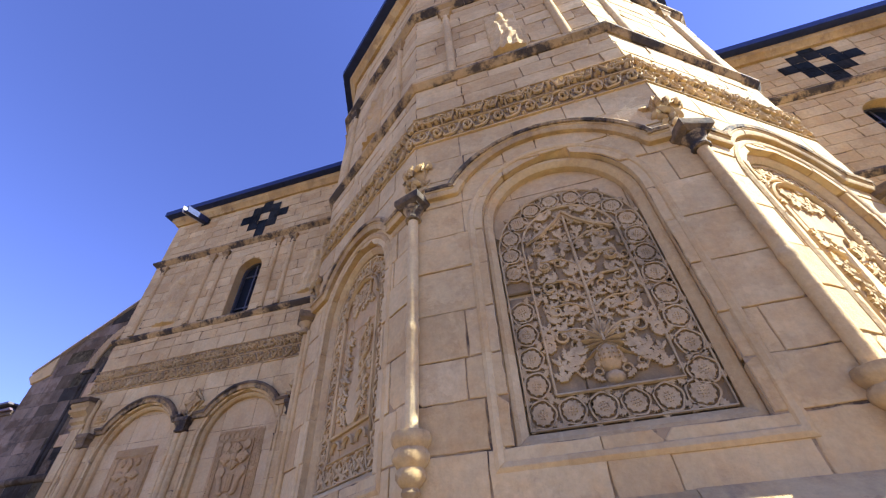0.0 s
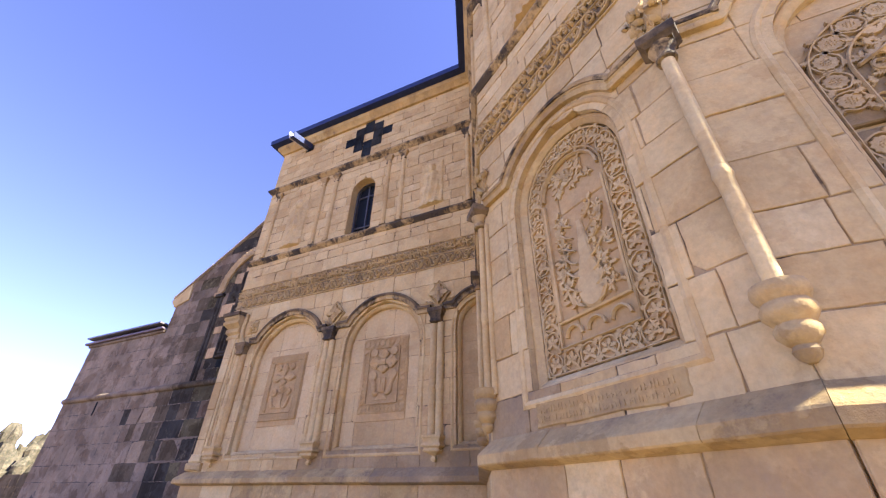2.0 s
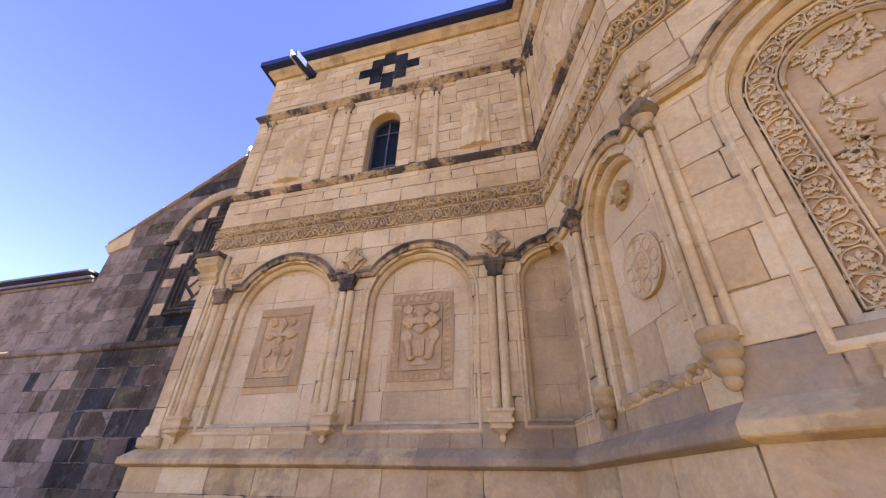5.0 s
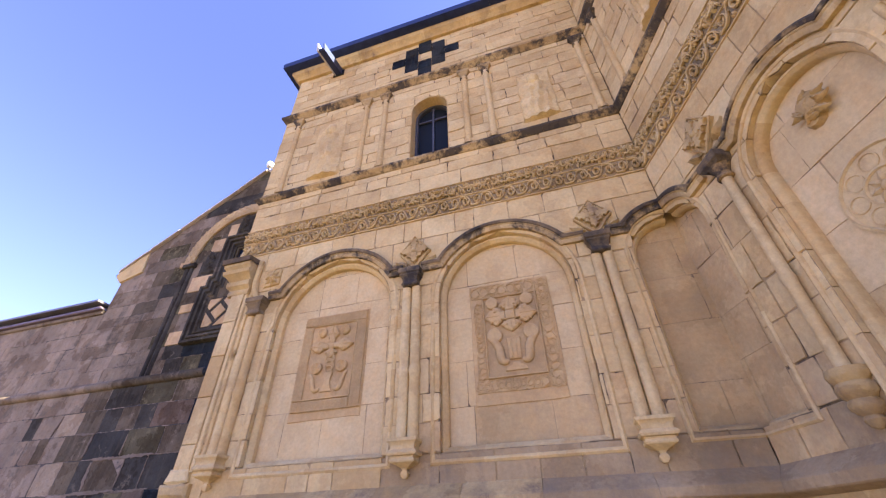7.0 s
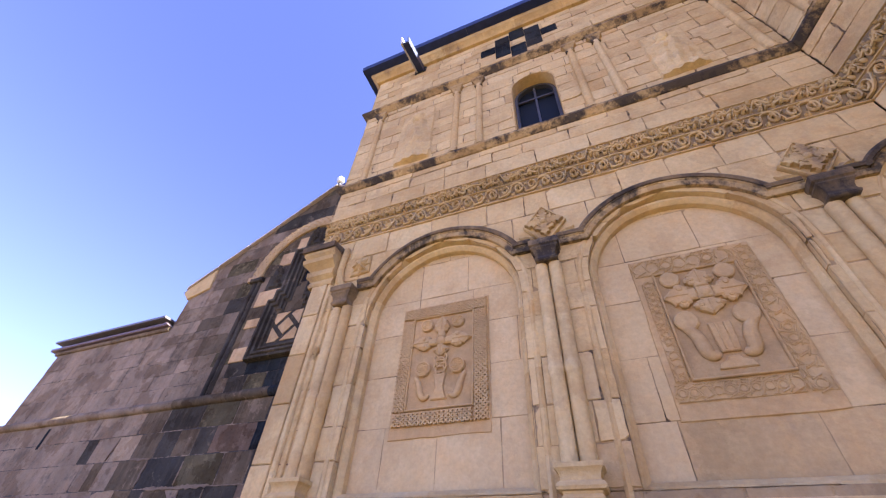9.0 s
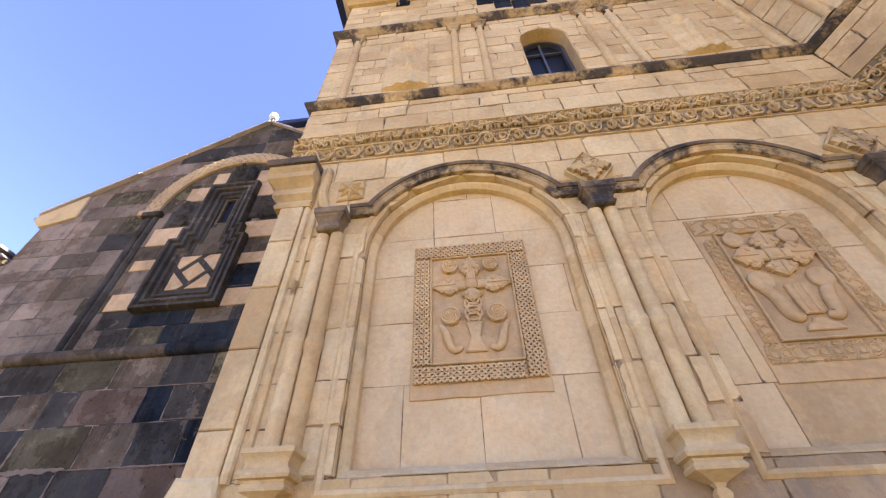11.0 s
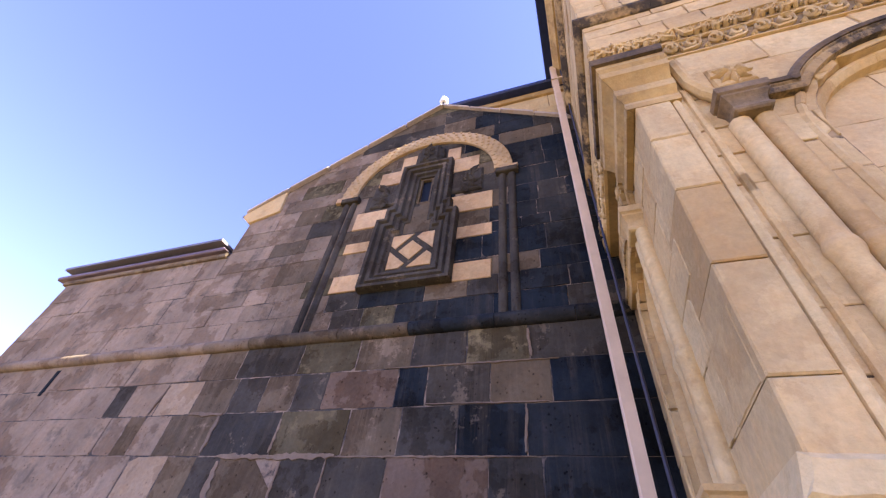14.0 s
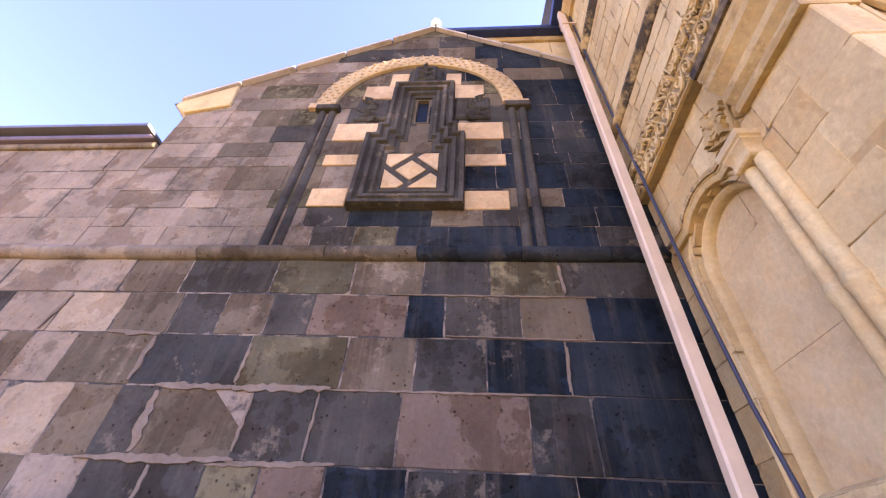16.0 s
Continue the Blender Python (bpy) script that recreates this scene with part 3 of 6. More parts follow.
def niche_trim(top, rng, c, hw, zb, zs, s, hood, cap_l=None, cap_r=None, side=0, back=0.0, hood_mat=None):
    """Moulded surround and hood of a niche; side -1 or 1: only that half, up to a corner of the wall."""
    if side == 0:
        path = finer(arch(c, hw, zb, zs), 0.14)
        swept(top, "voussoir", finer(path + [path[0]], 0.14)[:-1], scaled(RING, s), LIME, (0.16, 0.3), True, rng, at(0, back))
    elif side < 0:
        swept(top, "voussoir", finer([(c, zb), (c - hw, zb)] + arch(c, hw, zb, zs, 180, 90, 10, True, False)[1:], 0.14), scaled(RING, s), LIME, (0.16, 0.3), False, rng, at(0, back))
    else:
        swept(top, "voussoir", arch(c, hw, zb, zs, 90, 0, 10, False, True) + [(c, zb)], scaled(RING, s), LIME, (0.16, 0.3), False, rng, at(0, back))
    r = hood - 0.09
    foot = degrees_at(3.47, zs, r)
    a0, a1 = (180 - foot if side <= 0 else 90), (foot if side >= 0 else 90)
    path = arch(c, r, zb, zs, a0, a1, 18, False, False)
    if cap_l is not None:
        path = [(cap_l, 3.475)] + ([(path[0][0] - 0.03, 3.475)] if path[0][0] - cap_l > 0.06 else []) + path
    if cap_r is not None:
        path = path + ([(path[-1][0] + 0.03, 3.475)] if cap_r - path[-1][0] > 0.06 else []) + [(cap_r, 3.475)]
    way = rounded(finer(path, 0.12))
    swept(top, "hood_stone", way, HOOD, LIME_SOOT if hood_mat else LIME_WORN, (0.18, 0.34), False, rng, at(0, back))
    swept(top, "hood_rim", way, HOOD_RIM, hood_mat or LIME_SOOT, (0.18, 0.34), False, rng, at(0, back))


def degrees_at(z, zs, r):
    return math.degrees(math.asin(min((z - zs) / r, 1.0)))


# ---- the transept wall with two arched cross niches ----
N1, N2 = (-5.42, 0.55, 2.05, 3.19, 0.85), (-3.84, 0.51, 2.05, 3.18, 0.85)
N3A = (-2.5, 0.29, 2.05, 3.27, 0.68)
WIN_A = (-4.49, 0.23, 5.03, 5.92)
wall_a, rng = wall("wall_transept", "pale limestone ashlar wall with arched niches and bands", M_A, WEST_X, CORNER[0], [N1, N2, N3A], 11, WIN_A, core0=-6.58, low0=-6.62)
niche_trim(wall_a, rng, *N1, 0.715, -6.14, -4.72, hood_mat=LIME_DARK)
niche_trim(wall_a, rng, *N2, 0.675, -4.54, -3.14, hood_mat=LIME_DARK)
niche_trim(wall_a, rng, *N3A, 0.46, -2.97, None, -1, hood_mat=LIME_DARK)

# ---- the three near faces of the apse ----
NF2, N3B = (1.14, 0.33, 2.05, 3.2, 0.75), (0.0, 0.29, 2.05, 3.27, 0.68)
wall_f2, rng = wall("wall_apse_1", "pale limestone apse face with a plain arched niche", M_F2, 0.0, L2, [N3B, NF2], 12, core0=-0.2)
niche_trim(wall_f2, rng, *N3B, 0.46, None, 0.50, 1)
niche_trim(wall_f2, rng, *NF2, 0.52, 0.66, L2 - 0.08)
NF1 = (0.82, 0.385, 2.08, 3.2, 1.0)
wall_f1, rng = wall("wall_apse_2", "pale limestone apse face with a carved foliage niche", M_F1, 0.0, L1, [NF1], 13)
niche_trim(wall_f1, rng, *NF1, 0.63, 0.08, L1 - 0.08)
NF0 = (0.835, 0.385, 2.07, 3.2, 1.0)
wall_f0, rng = wall("wall_apse_3", "pale limestone apse face with a carved tree niche", M_F0, 0.0, L0, [NF0], 14)
niche_trim(wall_f0, rng, *NF0, 0.71, 0.08, L0 - 0.08)
NE1 = (0.78, 0.385, 2.08, 3.2, 1.0)
wall_e1, rng = wall("wall_apse_4", "sunlit limestone apse face with a carved niche", M_E1, 0.0, L1, [NE1], 15)
niche_trim(wall_e1, rng, *NE1, 0.63, 0.08, L1 - 0.08)
wall_e2, rng = wall("wall_apse_5", "limestone apse face turned to the far transept", M_E2, 0.0, L2, [], 16, core1=L2 + 0.2)
WIN_B = (4.66, 0.23, 5.03, 5.92)
wall_b, rng = wall("wall_transept_far", "pale limestone ashlar wall of the far transept", M_A, CORNER_R[0], EAST_X, [], 17, WIN_B)
NW = (1.83, 0.30, 2.05, 3.2, 0.68)
wall_w, rng = wall("wall_west", "pale limestone side wall with a narrow arched niche", M_W, 1.27, 2.85, [NW], 18, core0=1.1, core1=2.7, low1=2.84, back=0.075)
niche_trim(wall_w, rng, *NW, 0.44, 1.38, 2.17, back=0.075)

# ---- bands round the church ----
rng = random.Random(5)
course("ledge", "worn limestone ledge above the plinth", PLAN, [(-0.02, 1.84), (0.0, 1.828), (0.083, 1.752), (0.09, 1.742), (0.09, 1.698), (0.082, 1.69), (0.03, 1.672), (-0.03, 1.668)], lambda x, y, r: LIME_WET_SHADE if math.hypot(x + 2.6, y - 4.0) < 1.7 * r.random() ** 0.5 else LIME_WORN, rng, (0.4, 0.8), smooth=None)
course("string_course", "blackened limestone string course under the upper storey", PLAN, [(-0.02, 5.03), (0.035, 5.022), (0.055, 5.0), (0.055, 4.972), (0.04, 4.95), (0.012, 4.92), (-0.02, 4.912)], LIME_SOOT, rng, (0.3, 0.6))
course("string_course", "weathered limestone string course over the window", PLAN, [(-0.02, 6.655), (0.05, 6.645), (0.07, 6.62), (0.066, 6.585), (0.04, 6.555), (0.012, 6.52), (-0.02, 6.512)], LIME_SOOT, rng, (0.3, 0.6))
course("cornice", "pale limestone cornice under the eaves", PLAN, [(-0.02, 7.60), (0.04, 7.605), (0.065, 7.65), (0.11, 7.69), (0.12, 7.72), (0.12, 7.775), (-0.02, 7.78)], LIME_WORN, rng, (0.4, 0.8))
course("eave", "dark blue sheet metal eave of the roof", PLAN, [(-0.2, 7.785), (0.20, 7.785), (0.23, 7.79), (0.235, 7.90), (0.19, 7.925), (-0.2, 8.0)], NAVY, rng, (1.4, 2.0), piece="metal_strip")
for z, h in ((4.472, 0.014), (4.287, 0.012), (4.104, 0.014)):
    course("frieze_fillet", "carved limestone fillet of the frieze", PLAN, [(-0.01, z - h / 2), (0.012, z - h / 2 + 0.002), (0.014, z), (0.012, z + h / 2 - 0.002), (-0.01, z + h / 2)], LIME_CARVED, rng, (0.4, 0.7))

# ---- roofs and the closed back of the church, unseen, added to keep the inside dark ----
g = Geo()
g.box(-6.9, 7.3, 4.2, 12.0, 7.99, 8.02)
g.add([(-6.9, 4.0, 7.98), (7.3, 4.0, 7.98), (7.3, 8, 9.6), (-6.9, 8, 9.6)], [(0, 1, 2, 3)])
apex = (0.2, 5.2, 9.3)
ring_pts = [CORNER, K12, K01, K10, K21, CORNER_R]
g.add([(*p, 7.98) for p in ring_pts] + [apex], [(i, i + 1, 6) for i in range(5)])
tagged(part("roof", g, ROOFING), "unseen grey sheet metal roofs closing the church", "roof", kind="structure")
g = Geo().box(-6.2, 7.0, 11.6, 12.0, 0, 8.0).box(6.6, 7.1, 4.7, 12.0, 0, 8.0)
tagged(part("wall_back", g, JOINT), "unseen plain walls added to close the church's back", "wall", kind="structure")

# ---- colonnettes ----
def shaft_mesh(r):
    prof = [(r, 2.07), (r, 2.55), (r * 1.12, 2.565), (r * 1.2, 2.585), (r * 1.12, 2.605), (r, 2.62), (r, 2.62), (r * 0.99, 2.95), (r, 3.32)]
    return mesh_of("shaft", Geo().turned(prof, 14), LIME, 40)


SHAFT, SHAFT_BIG, SHAFT_MID, SHAFT_THIN = shaft_mesh(0.041), shaft_mesh(0.031), shaft_mesh(0.027), shaft_mesh(0.019)
g = Geo()
s2 = math.sqrt(2)
CAPITAL = mesh_of("capital", g.turned([(r * s2, z) for r, z in ((0.058, 3.315), (0.07, 3.322), (0.074, 3.335), (0.066, 3.348), (0.064, 3.36), (0.068, 3.385), (0.078, 3.405), (0.09, 3.418), (0.09, 3.424), (0.084, 3.43), (0.086, 3.436), (0.098, 3.444), (0.1, 3.482), (0.094, 3.492))], 4, (0, 0.0), 1.0, 0.8, 45), LIME_DARK, 30)
CAPITAL_PALE = CAPITAL.copy()
CAPITAL_PALE.materials[0] = LIME
CORBEL_SQ = mesh_of("corbel", Geo().turned([(r * s2, z) for r, z in ((0.012, 1.865), (0.02, 1.875), (0.026, 1.892), (0.02, 1.905), (0.014, 1.912), (0.022, 1.925), (0.06, 1.945), (0.085, 1.955), (0.09, 1.965), (0.08, 1.98), (0.085, 1.99), (0.10, 1.995), (0.107, 2.008), (0.10, 2.022), (0.088, 2.03), (0.085, 2.045), (0.095, 2.07), (0.108, 2.08), (0.108, 2.10))], 4, (0, 0.0), 1.0, 0.85, 45), LIME, 30)
CORBEL_RD = mesh_of("corbel", Geo().turned([(0.012, 1.865), (0.03, 1.88), (0.037, 1.9), (0.031, 1.915), (0.043, 1.925), (0.059, 1.945), (0.061, 1.965), (0.052, 1.98), (0.06, 1.99), (0.074, 2.008), (0.076, 2.03), (0.068, 2.042), (0.064, 2.05), (0.077, 2.068), (0.083, 2.088), (0.077, 2.11)], 18), LIME_WORN, 40)
CAPITAL_RD = mesh_of("capital", Geo().turned([(r * s2, z) for r, z in ((0.062, 3.418), (0.07, 3.43), (0.086, 3.442), (0.09, 3.452), (0.09, 3.49), (0.082, 3.505))], 4, (0, 0.0), 1.0, 0.9, 45), LIME_DARK, 20)
NECK_RD = mesh_of("neck", Geo().turned([(0.036, 3.315), (0.047, 3.322), (0.05, 3.334), (0.043, 3.346), (0.042, 3.36), (0.048, 3.385), (0.062, 3.408), (0.066, 3.42)], 14), LIME_SOOT, 40)


def colonnette(m, label, corner=False, clean=False, rolls=False):
    top = thing("colonnette", label, "column", m, "colonnettes of the arcade")
    if corner:
        part("shaft", SHAFT_MID if rolls else SHAFT_BIG, LIME, top, m=at(0, -0.008 if rolls else -0.022))
        for x in (-0.062, 0.062) if rolls else ():
            part("side_roll", SHAFT_THIN, LIME, top, m=at(x, 0.012))
        part("capital", CAPITAL_RD, LIME_DARK, top, "blackened stone capital", at(0, -0.02))
        part("neck", NECK_RD, LIME_SOOT, top, m=at(0, -0.02))
        part("corbel", CORBEL_RD, LIME_WORN, top, m=at(0, -0.025))
        return top
    for x in (-0.043, 0.043):
        part("shaft", SHAFT, LIME, top, m=at(x, -0.015))
    if clean:
        part("capital", CAPITAL_PALE, LIME, top, m=at(0, -0.03))
    else:
        part("capital", CAPITAL, LIME_DARK, top, "blackened stone capital", at(0, -0.03))
    part("corbel", CORBEL_SQ, LIME, top, m=at(0, -0.03))
    return top


for u in (-6.24, -4.63, -3.05):
    colonnette(M_A @ at(u), "twin limestone colonnette between the cross niches")
colonnette(M_W @ at(2.27, 0.075), "twin limestone colonnette beside the narrow niche", clean=True)
colonnette(M_F2 @ at(0.64, -0.01), "single worn limestone colonnette beside the plain niche", True)
colonnette(pose(*K12, 0, 0, 0, -52.45), "limestone colonnette with side rolls on the apse corner", True, rolls=True)
colonnette(pose(*K01, 0, 0, 0, -17.75), "single round limestone colonnette on the apse corner", True)
colonnette(pose(*K10, 0, 0, 0, 17.75), "single round limestone colonnette on the apse corner", True)
colonnette(pose(*K21, 0, 0, 0, 52.45), "single round limestone colonnette on the apse corner", True)

# ---- corner pilaster of the transept ----
pil = thing("pilaster", "limestone corner pilaster with a moulded impost", "pilaster", kind="structure")
rng = random.Random(21)
beds = courses(1.9, 3.62, 0.26, 0.4, rng)
for z0, z1 in zip(beds, beds[1:]):
    part("stone", Geo().box(-6.625, -6.47, YA - 0.03 + rng.uniform(-0.003, 0.003), YA + 0.4, z0 + 0.002, z1 - 0.002, 0.006), LIME, pil)
for z0, z1 in ((2.0, 2.9), (2.9, 3.6)):
    part("roll_moulding", Geo().tube([(-6.445, YA - 0.005, z0), (-6.445, YA - 0.005, z1)], 0.022, 8), LIME, pil, smooth=40)
    part("roll_moulding", Geo().tube([(-6.385, YA - 0.0, z0), (-6.385, YA - 0.0, z1 + 0.1)], 0.018, 8), LIME, pil, smooth=40)
part("roll_moulding", Geo().tube([(-6.36, YA - 0.02, 3.98), (-6.36, YA - 0.03, 3.72), (-6.33, YA - 0.035, 3.6), (-6.27, YA - 0.035, 3.5)], 0.03, 8), LIME_WORN, pil, smooth=40)
part("plinth_block", Geo().prism(ragged(rect_of(-6.685, -6.40, 1.825, 1.925), rng, 0.012), YA - 0.06, YA + 0.4, 0.02), LIME_WORN, pil)
part("plinth_block", Geo().prism(ragged([(-6.675, 1.925), (-6.43, 1.925), (-6.455, 2.03), (-6.64, 2.03)], rng, 0.01), YA - 0.045, YA + 0.4, 0.016), LIME, pil)
course("impost", "moulded limestone impost on the corner pilaster", [(-6.63, 4.62), (-6.63, YA), (-6.42, YA)], [(0.0, 3.60), (0.035, 3.60), (0.042, 3.625), (0.035, 3.65), (0.03, 3.665), (0.065, 3.70), (0.068, 3.75), (0.05, 3.765), (0.085, 3.81), (0.112, 3.83), (0.118, 3.87), (0.095, 3.885), (0.12, 3.92), (0.12, 3.96), (0.0, 3.96)], LIME_WORN, rng, (0.9, 1.2))
course("impost_cap", "blackened top slab of the pilaster impost", [(-6.63, 4.62), (-6.63, YA), (-6.42, YA)], [(0.0, 3.95), (0.14, 3.955), (0.145, 4.01), (0.0, 4.03)], LIME_DARK, rng, (0.9, 1.2))

# ---- the dark tuff chapel ----
YD = 5.74
M_D = facet(0, YD, 0)
PEAK, LEFT_FOOT, GABLE_X = (-8.56, 7.78), (-11.42, 5.87), -11.27
SL = (PEAK[1] - LEFT_FOOT[1]) / (PEAK[0] - LEFT_FOOT[0])
wall_d = thing("wall_chapel", "dark tuff ashlar wall of the gabled chapel", "wall", M_D, kind="structure")
slit = (-8.65, -8.49, 5.37, 5.85)
g = Geo()
roof_cuts = [(-SL, 1, PEAK[1] - SL * PEAK[0]), (SL, 1, PEAK[1] + SL * PEAK[0])]
def gabled(p):
    for cut in roof_cuts:
        p = clip(p, *cut)
    return p


g.prism(rect_of(-14.4, GABLE_X, 0, 5.05), 0.016, 0.5, 0, True)
for x0, x1, z0, z1 in ((GABLE_X, slit[0], 0, 9), (slit[1], -6.35, 0, 9), (slit[0], slit[1], 0, slit[2]), (slit[0], slit[1], slit[3], 9)):
    g.prism(gabled(rect_of(x0, x1, z0, z1)), 0.014, 0.5, 0, True)
part("wall_core", g, TUFF_JOINT, wall_d)
# the lower courses of the chapel: foot, joints from the far end to the corner, and the stone right of each joint
TONES = {"P": TUFF_PALE, "F": TUFF_BUFF, "B": TUFF, "O": TUFF_OLIVE, "R": TUFF_ROSE, "G": TUFF_GREY, "K": TUFF_DEEP}
LAID = {
    3.21: ((-11.6, -10.62, -10.16, -9.48, -8.89, -8.38, -7.91, -7.41), "PBGOBGOG"),
    2.885: ((-12.46, -11.62, -11.4, -10.95, -10.5, -10.08, -9.75, -9.41, -9.12, -8.47, -8.21, -7.71, -7.27), "PGPFBGBGRKGBK"),
    2.535: ((-12.4, -11.45, -11.2, -11.0, -10.68, -10.14, -9.46, -8.82, -8.38, -7.94, -7.46), "PPBPBGOBGKK"),
    2.13: ((-11.6, -10.9, -10.47, -10.15, -9.91, -9.33, -8.93, -8.44, -7.71, -7.37), "PFBGBGGRGK"),
    1.8: ((-11.2, -10.48, -10.11, -9.77, -9.44, -9.14, -8.79, -8.36, -7.96, -7.51), "BPGGORKGKK"),
}


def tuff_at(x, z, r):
    """Smoky black stone near the corner, browner along the wall, greyish pink at its far end, paled there for haze."""
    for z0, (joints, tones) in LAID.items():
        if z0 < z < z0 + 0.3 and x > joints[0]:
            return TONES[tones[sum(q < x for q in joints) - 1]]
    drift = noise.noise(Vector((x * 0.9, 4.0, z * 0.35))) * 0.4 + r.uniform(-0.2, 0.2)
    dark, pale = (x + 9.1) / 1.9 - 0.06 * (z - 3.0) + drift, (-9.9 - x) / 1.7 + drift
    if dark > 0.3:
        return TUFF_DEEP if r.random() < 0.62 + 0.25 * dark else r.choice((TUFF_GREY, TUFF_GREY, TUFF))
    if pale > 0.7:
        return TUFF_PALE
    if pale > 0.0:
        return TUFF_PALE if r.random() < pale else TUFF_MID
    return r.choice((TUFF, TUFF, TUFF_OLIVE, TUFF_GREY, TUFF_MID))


rng = random.Random(31)
beds = [0.3, 0.72, 1.1, 1.47, 1.8, 2.13, 2.535, 2.885, 3.21, 3.53]
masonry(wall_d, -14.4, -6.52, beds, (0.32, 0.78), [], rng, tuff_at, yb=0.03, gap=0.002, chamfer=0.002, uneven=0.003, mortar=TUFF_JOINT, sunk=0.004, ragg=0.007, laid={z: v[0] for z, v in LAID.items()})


def smear(x0, z0, x1, z1, w, r):
    """Mortar wiped over a joint, uneven in width."""
    d = Vector((x1 - x0, z1 - z0))
    n = Vector((-d.y, d.x)).normalized()
    k = max(3, int(d.length / 0.035))
    low, high = [], []
    for i in range(k + 1):
        p, taper = Vector((x0, z0)) + d * (i / k), math.sin(math.pi * (i + 0.4) / (k + 0.8)) ** 0.4
        low.append(tuple(p - n * w * taper * r.uniform(0.15, 0.6)))
        high.append(tuple(p + n * w * taper * r.uniform(0.15, 0.6)))
    part("mortar_smear", Geo().prism(low + high[::-1], -0.006 - r.uniform(0, 0.006), 0.004, 0.002), SMEAR, wall_d)


for x0, z0, x1, z1, w in ((-9.95, 2.535, -9.42, 2.53, 0.05), (-9.46, 2.525, -8.86, 2.54, 0.06), (-9.9, 2.16, -9.92, 2.5, 0.075), (-10.2, 2.125, -9.3, 2.14, 0.05), (-9.34, 2.13, -8.95, 2.12, 0.03), (-9.33, 2.18, -9.32, 2.5, 0.03), (-8.93, 2.15, -8.92, 2.5, 0.025), (-9.46, 2.56, -9.45, 2.82, 0.035), (-10.5, 2.89, -10.1, 2.875, 0.045), (-9.77, 1.83, -9.75, 2.1, 0.035), (-9.45, 2.11, -8.75, 2.14, 0.03), (-7.47, 2.56, -7.45, 2.84, 0.022), (-7.4, 3.24, -7.42, 3.48, 0.03), (-10.14, 2.56, -10.12, 2.86, 0.05), (-8.2, 2.9, -7.3, 2.885, 0.016), (-8.9, 2.53, -7.4, 2.535, 0.018), (-8.6, 3.21, -7.2, 3.205, 0.016), (-11.0, 2.9, -10.93, 3.18, 0.03)):
    smear(x0, z0, x1, z1, w, rng)
beds = courses(3.63, 5.0, 0.25, 0.36, rng)
PANEL = (-9.10, -8.10)
slit_niche = [(-8.57, 0.08, slit[2], slit[3] - 0.08)]
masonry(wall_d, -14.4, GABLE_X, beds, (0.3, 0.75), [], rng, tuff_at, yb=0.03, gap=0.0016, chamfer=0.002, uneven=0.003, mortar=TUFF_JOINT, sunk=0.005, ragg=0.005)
beds = courses(3.63, 7.9, 0.25, 0.36, rng, [4.10, 4.33, 4.67, 4.83, 5.07, 5.37, 5.70])
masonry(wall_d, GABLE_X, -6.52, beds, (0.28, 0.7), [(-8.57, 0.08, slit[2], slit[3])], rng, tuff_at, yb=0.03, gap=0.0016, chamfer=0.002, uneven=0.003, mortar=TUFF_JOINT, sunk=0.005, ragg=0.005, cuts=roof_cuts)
rng = random.Random(32)
x = -14.4
roll = thing("roll_moulding", "dark tuff roll moulding along the chapel wall", "moulding", M_D, kind="structure")
while x < -6.6:
    e = min(x + rng.uniform(0.5, 1.1), -6.53)
    part("block", Geo().tube([(x + 0.003, 0.0, 3.58 + rng.uniform(-0.004, 0.004)), (e - 0.003, 0.0, 3.58)], 0.068, 12), tuff_at(x, 4.5, rng), roll, smooth=40)
    x = e
# coping of the gable
for name, a, b in (("coping", LEFT_FOOT, PEAK), ("coping", PEAK, (-6.7, PEAK[1] - SL * 1.89))):
    top = thing(name, "lichened thin stone coping on the gable slope", "coping", M_D, kind="structure")
    k = 5 if a == LEFT_FOOT else 4
    for i in range(k):
        p, q = Vector(a).lerp(Vector(b), i / k + 0.003), Vector(a).lerp(Vector(b), (i + 1) / k - 0.003)
        part("slab", Geo().prism([tuple(p), tuple(q), (q.x, q.y + 0.04), (p.x, p.y + 0.04)], -0.055 + rng.uniform(-0.01, 0.01), 1.2, 0.012, True), COPING, top)
tagged(part("kneeler", Geo().prism([(-11.28, 5.63), (-10.80, 5.78), (-10.86, 6.22), (-11.44, 5.85), (-11.45, 5.79)], -0.035, 0.3, 0.01, True), LIME, m=M_D), "pale limestone kneeler at the gable foot", "kneeler", kind="structure")
tagged(part("side_eave", Geo().prism([(-14.6, 5.06), (-11.29, 5.06), (-11.36, 5.125), (-14.62, 5.12)], -0.09, 0.6, 0.012, True), MAROON, m=M_D), "faded brown metal eave over the low wall", "eave", kind="structure")
tagged(part("side_cornice", Geo().prism([(-14.47, 4.98), (-11.29, 4.98), (-11.29, 5.055), (-14.47, 5.055)], -0.04, 0.2, 0.015, True), TUFF_MID, m=M_D), "thin tuff cornice of the low wall", "cornice", kind="structure")
# Unseen roof and walls behind the gable, added to darken the chapel's inside.
tagged(part("chapel_roof", Geo().add([(-11.5, 5.72, 5.84), (-8.56, 5.72, 7.80), (-8.56, 11, 7.80), (-11.5, 11, 5.84), (-6.7, 5.72, 6.56), (-6.7, 11, 6.56)], [(0, 1, 2, 3), (1, 4, 5, 2)]).box(-14.5, -11.4, 5.6, 11, 5.2, 5.24), ROOFING), "grey roof behind the gable", "roof", kind="structure")
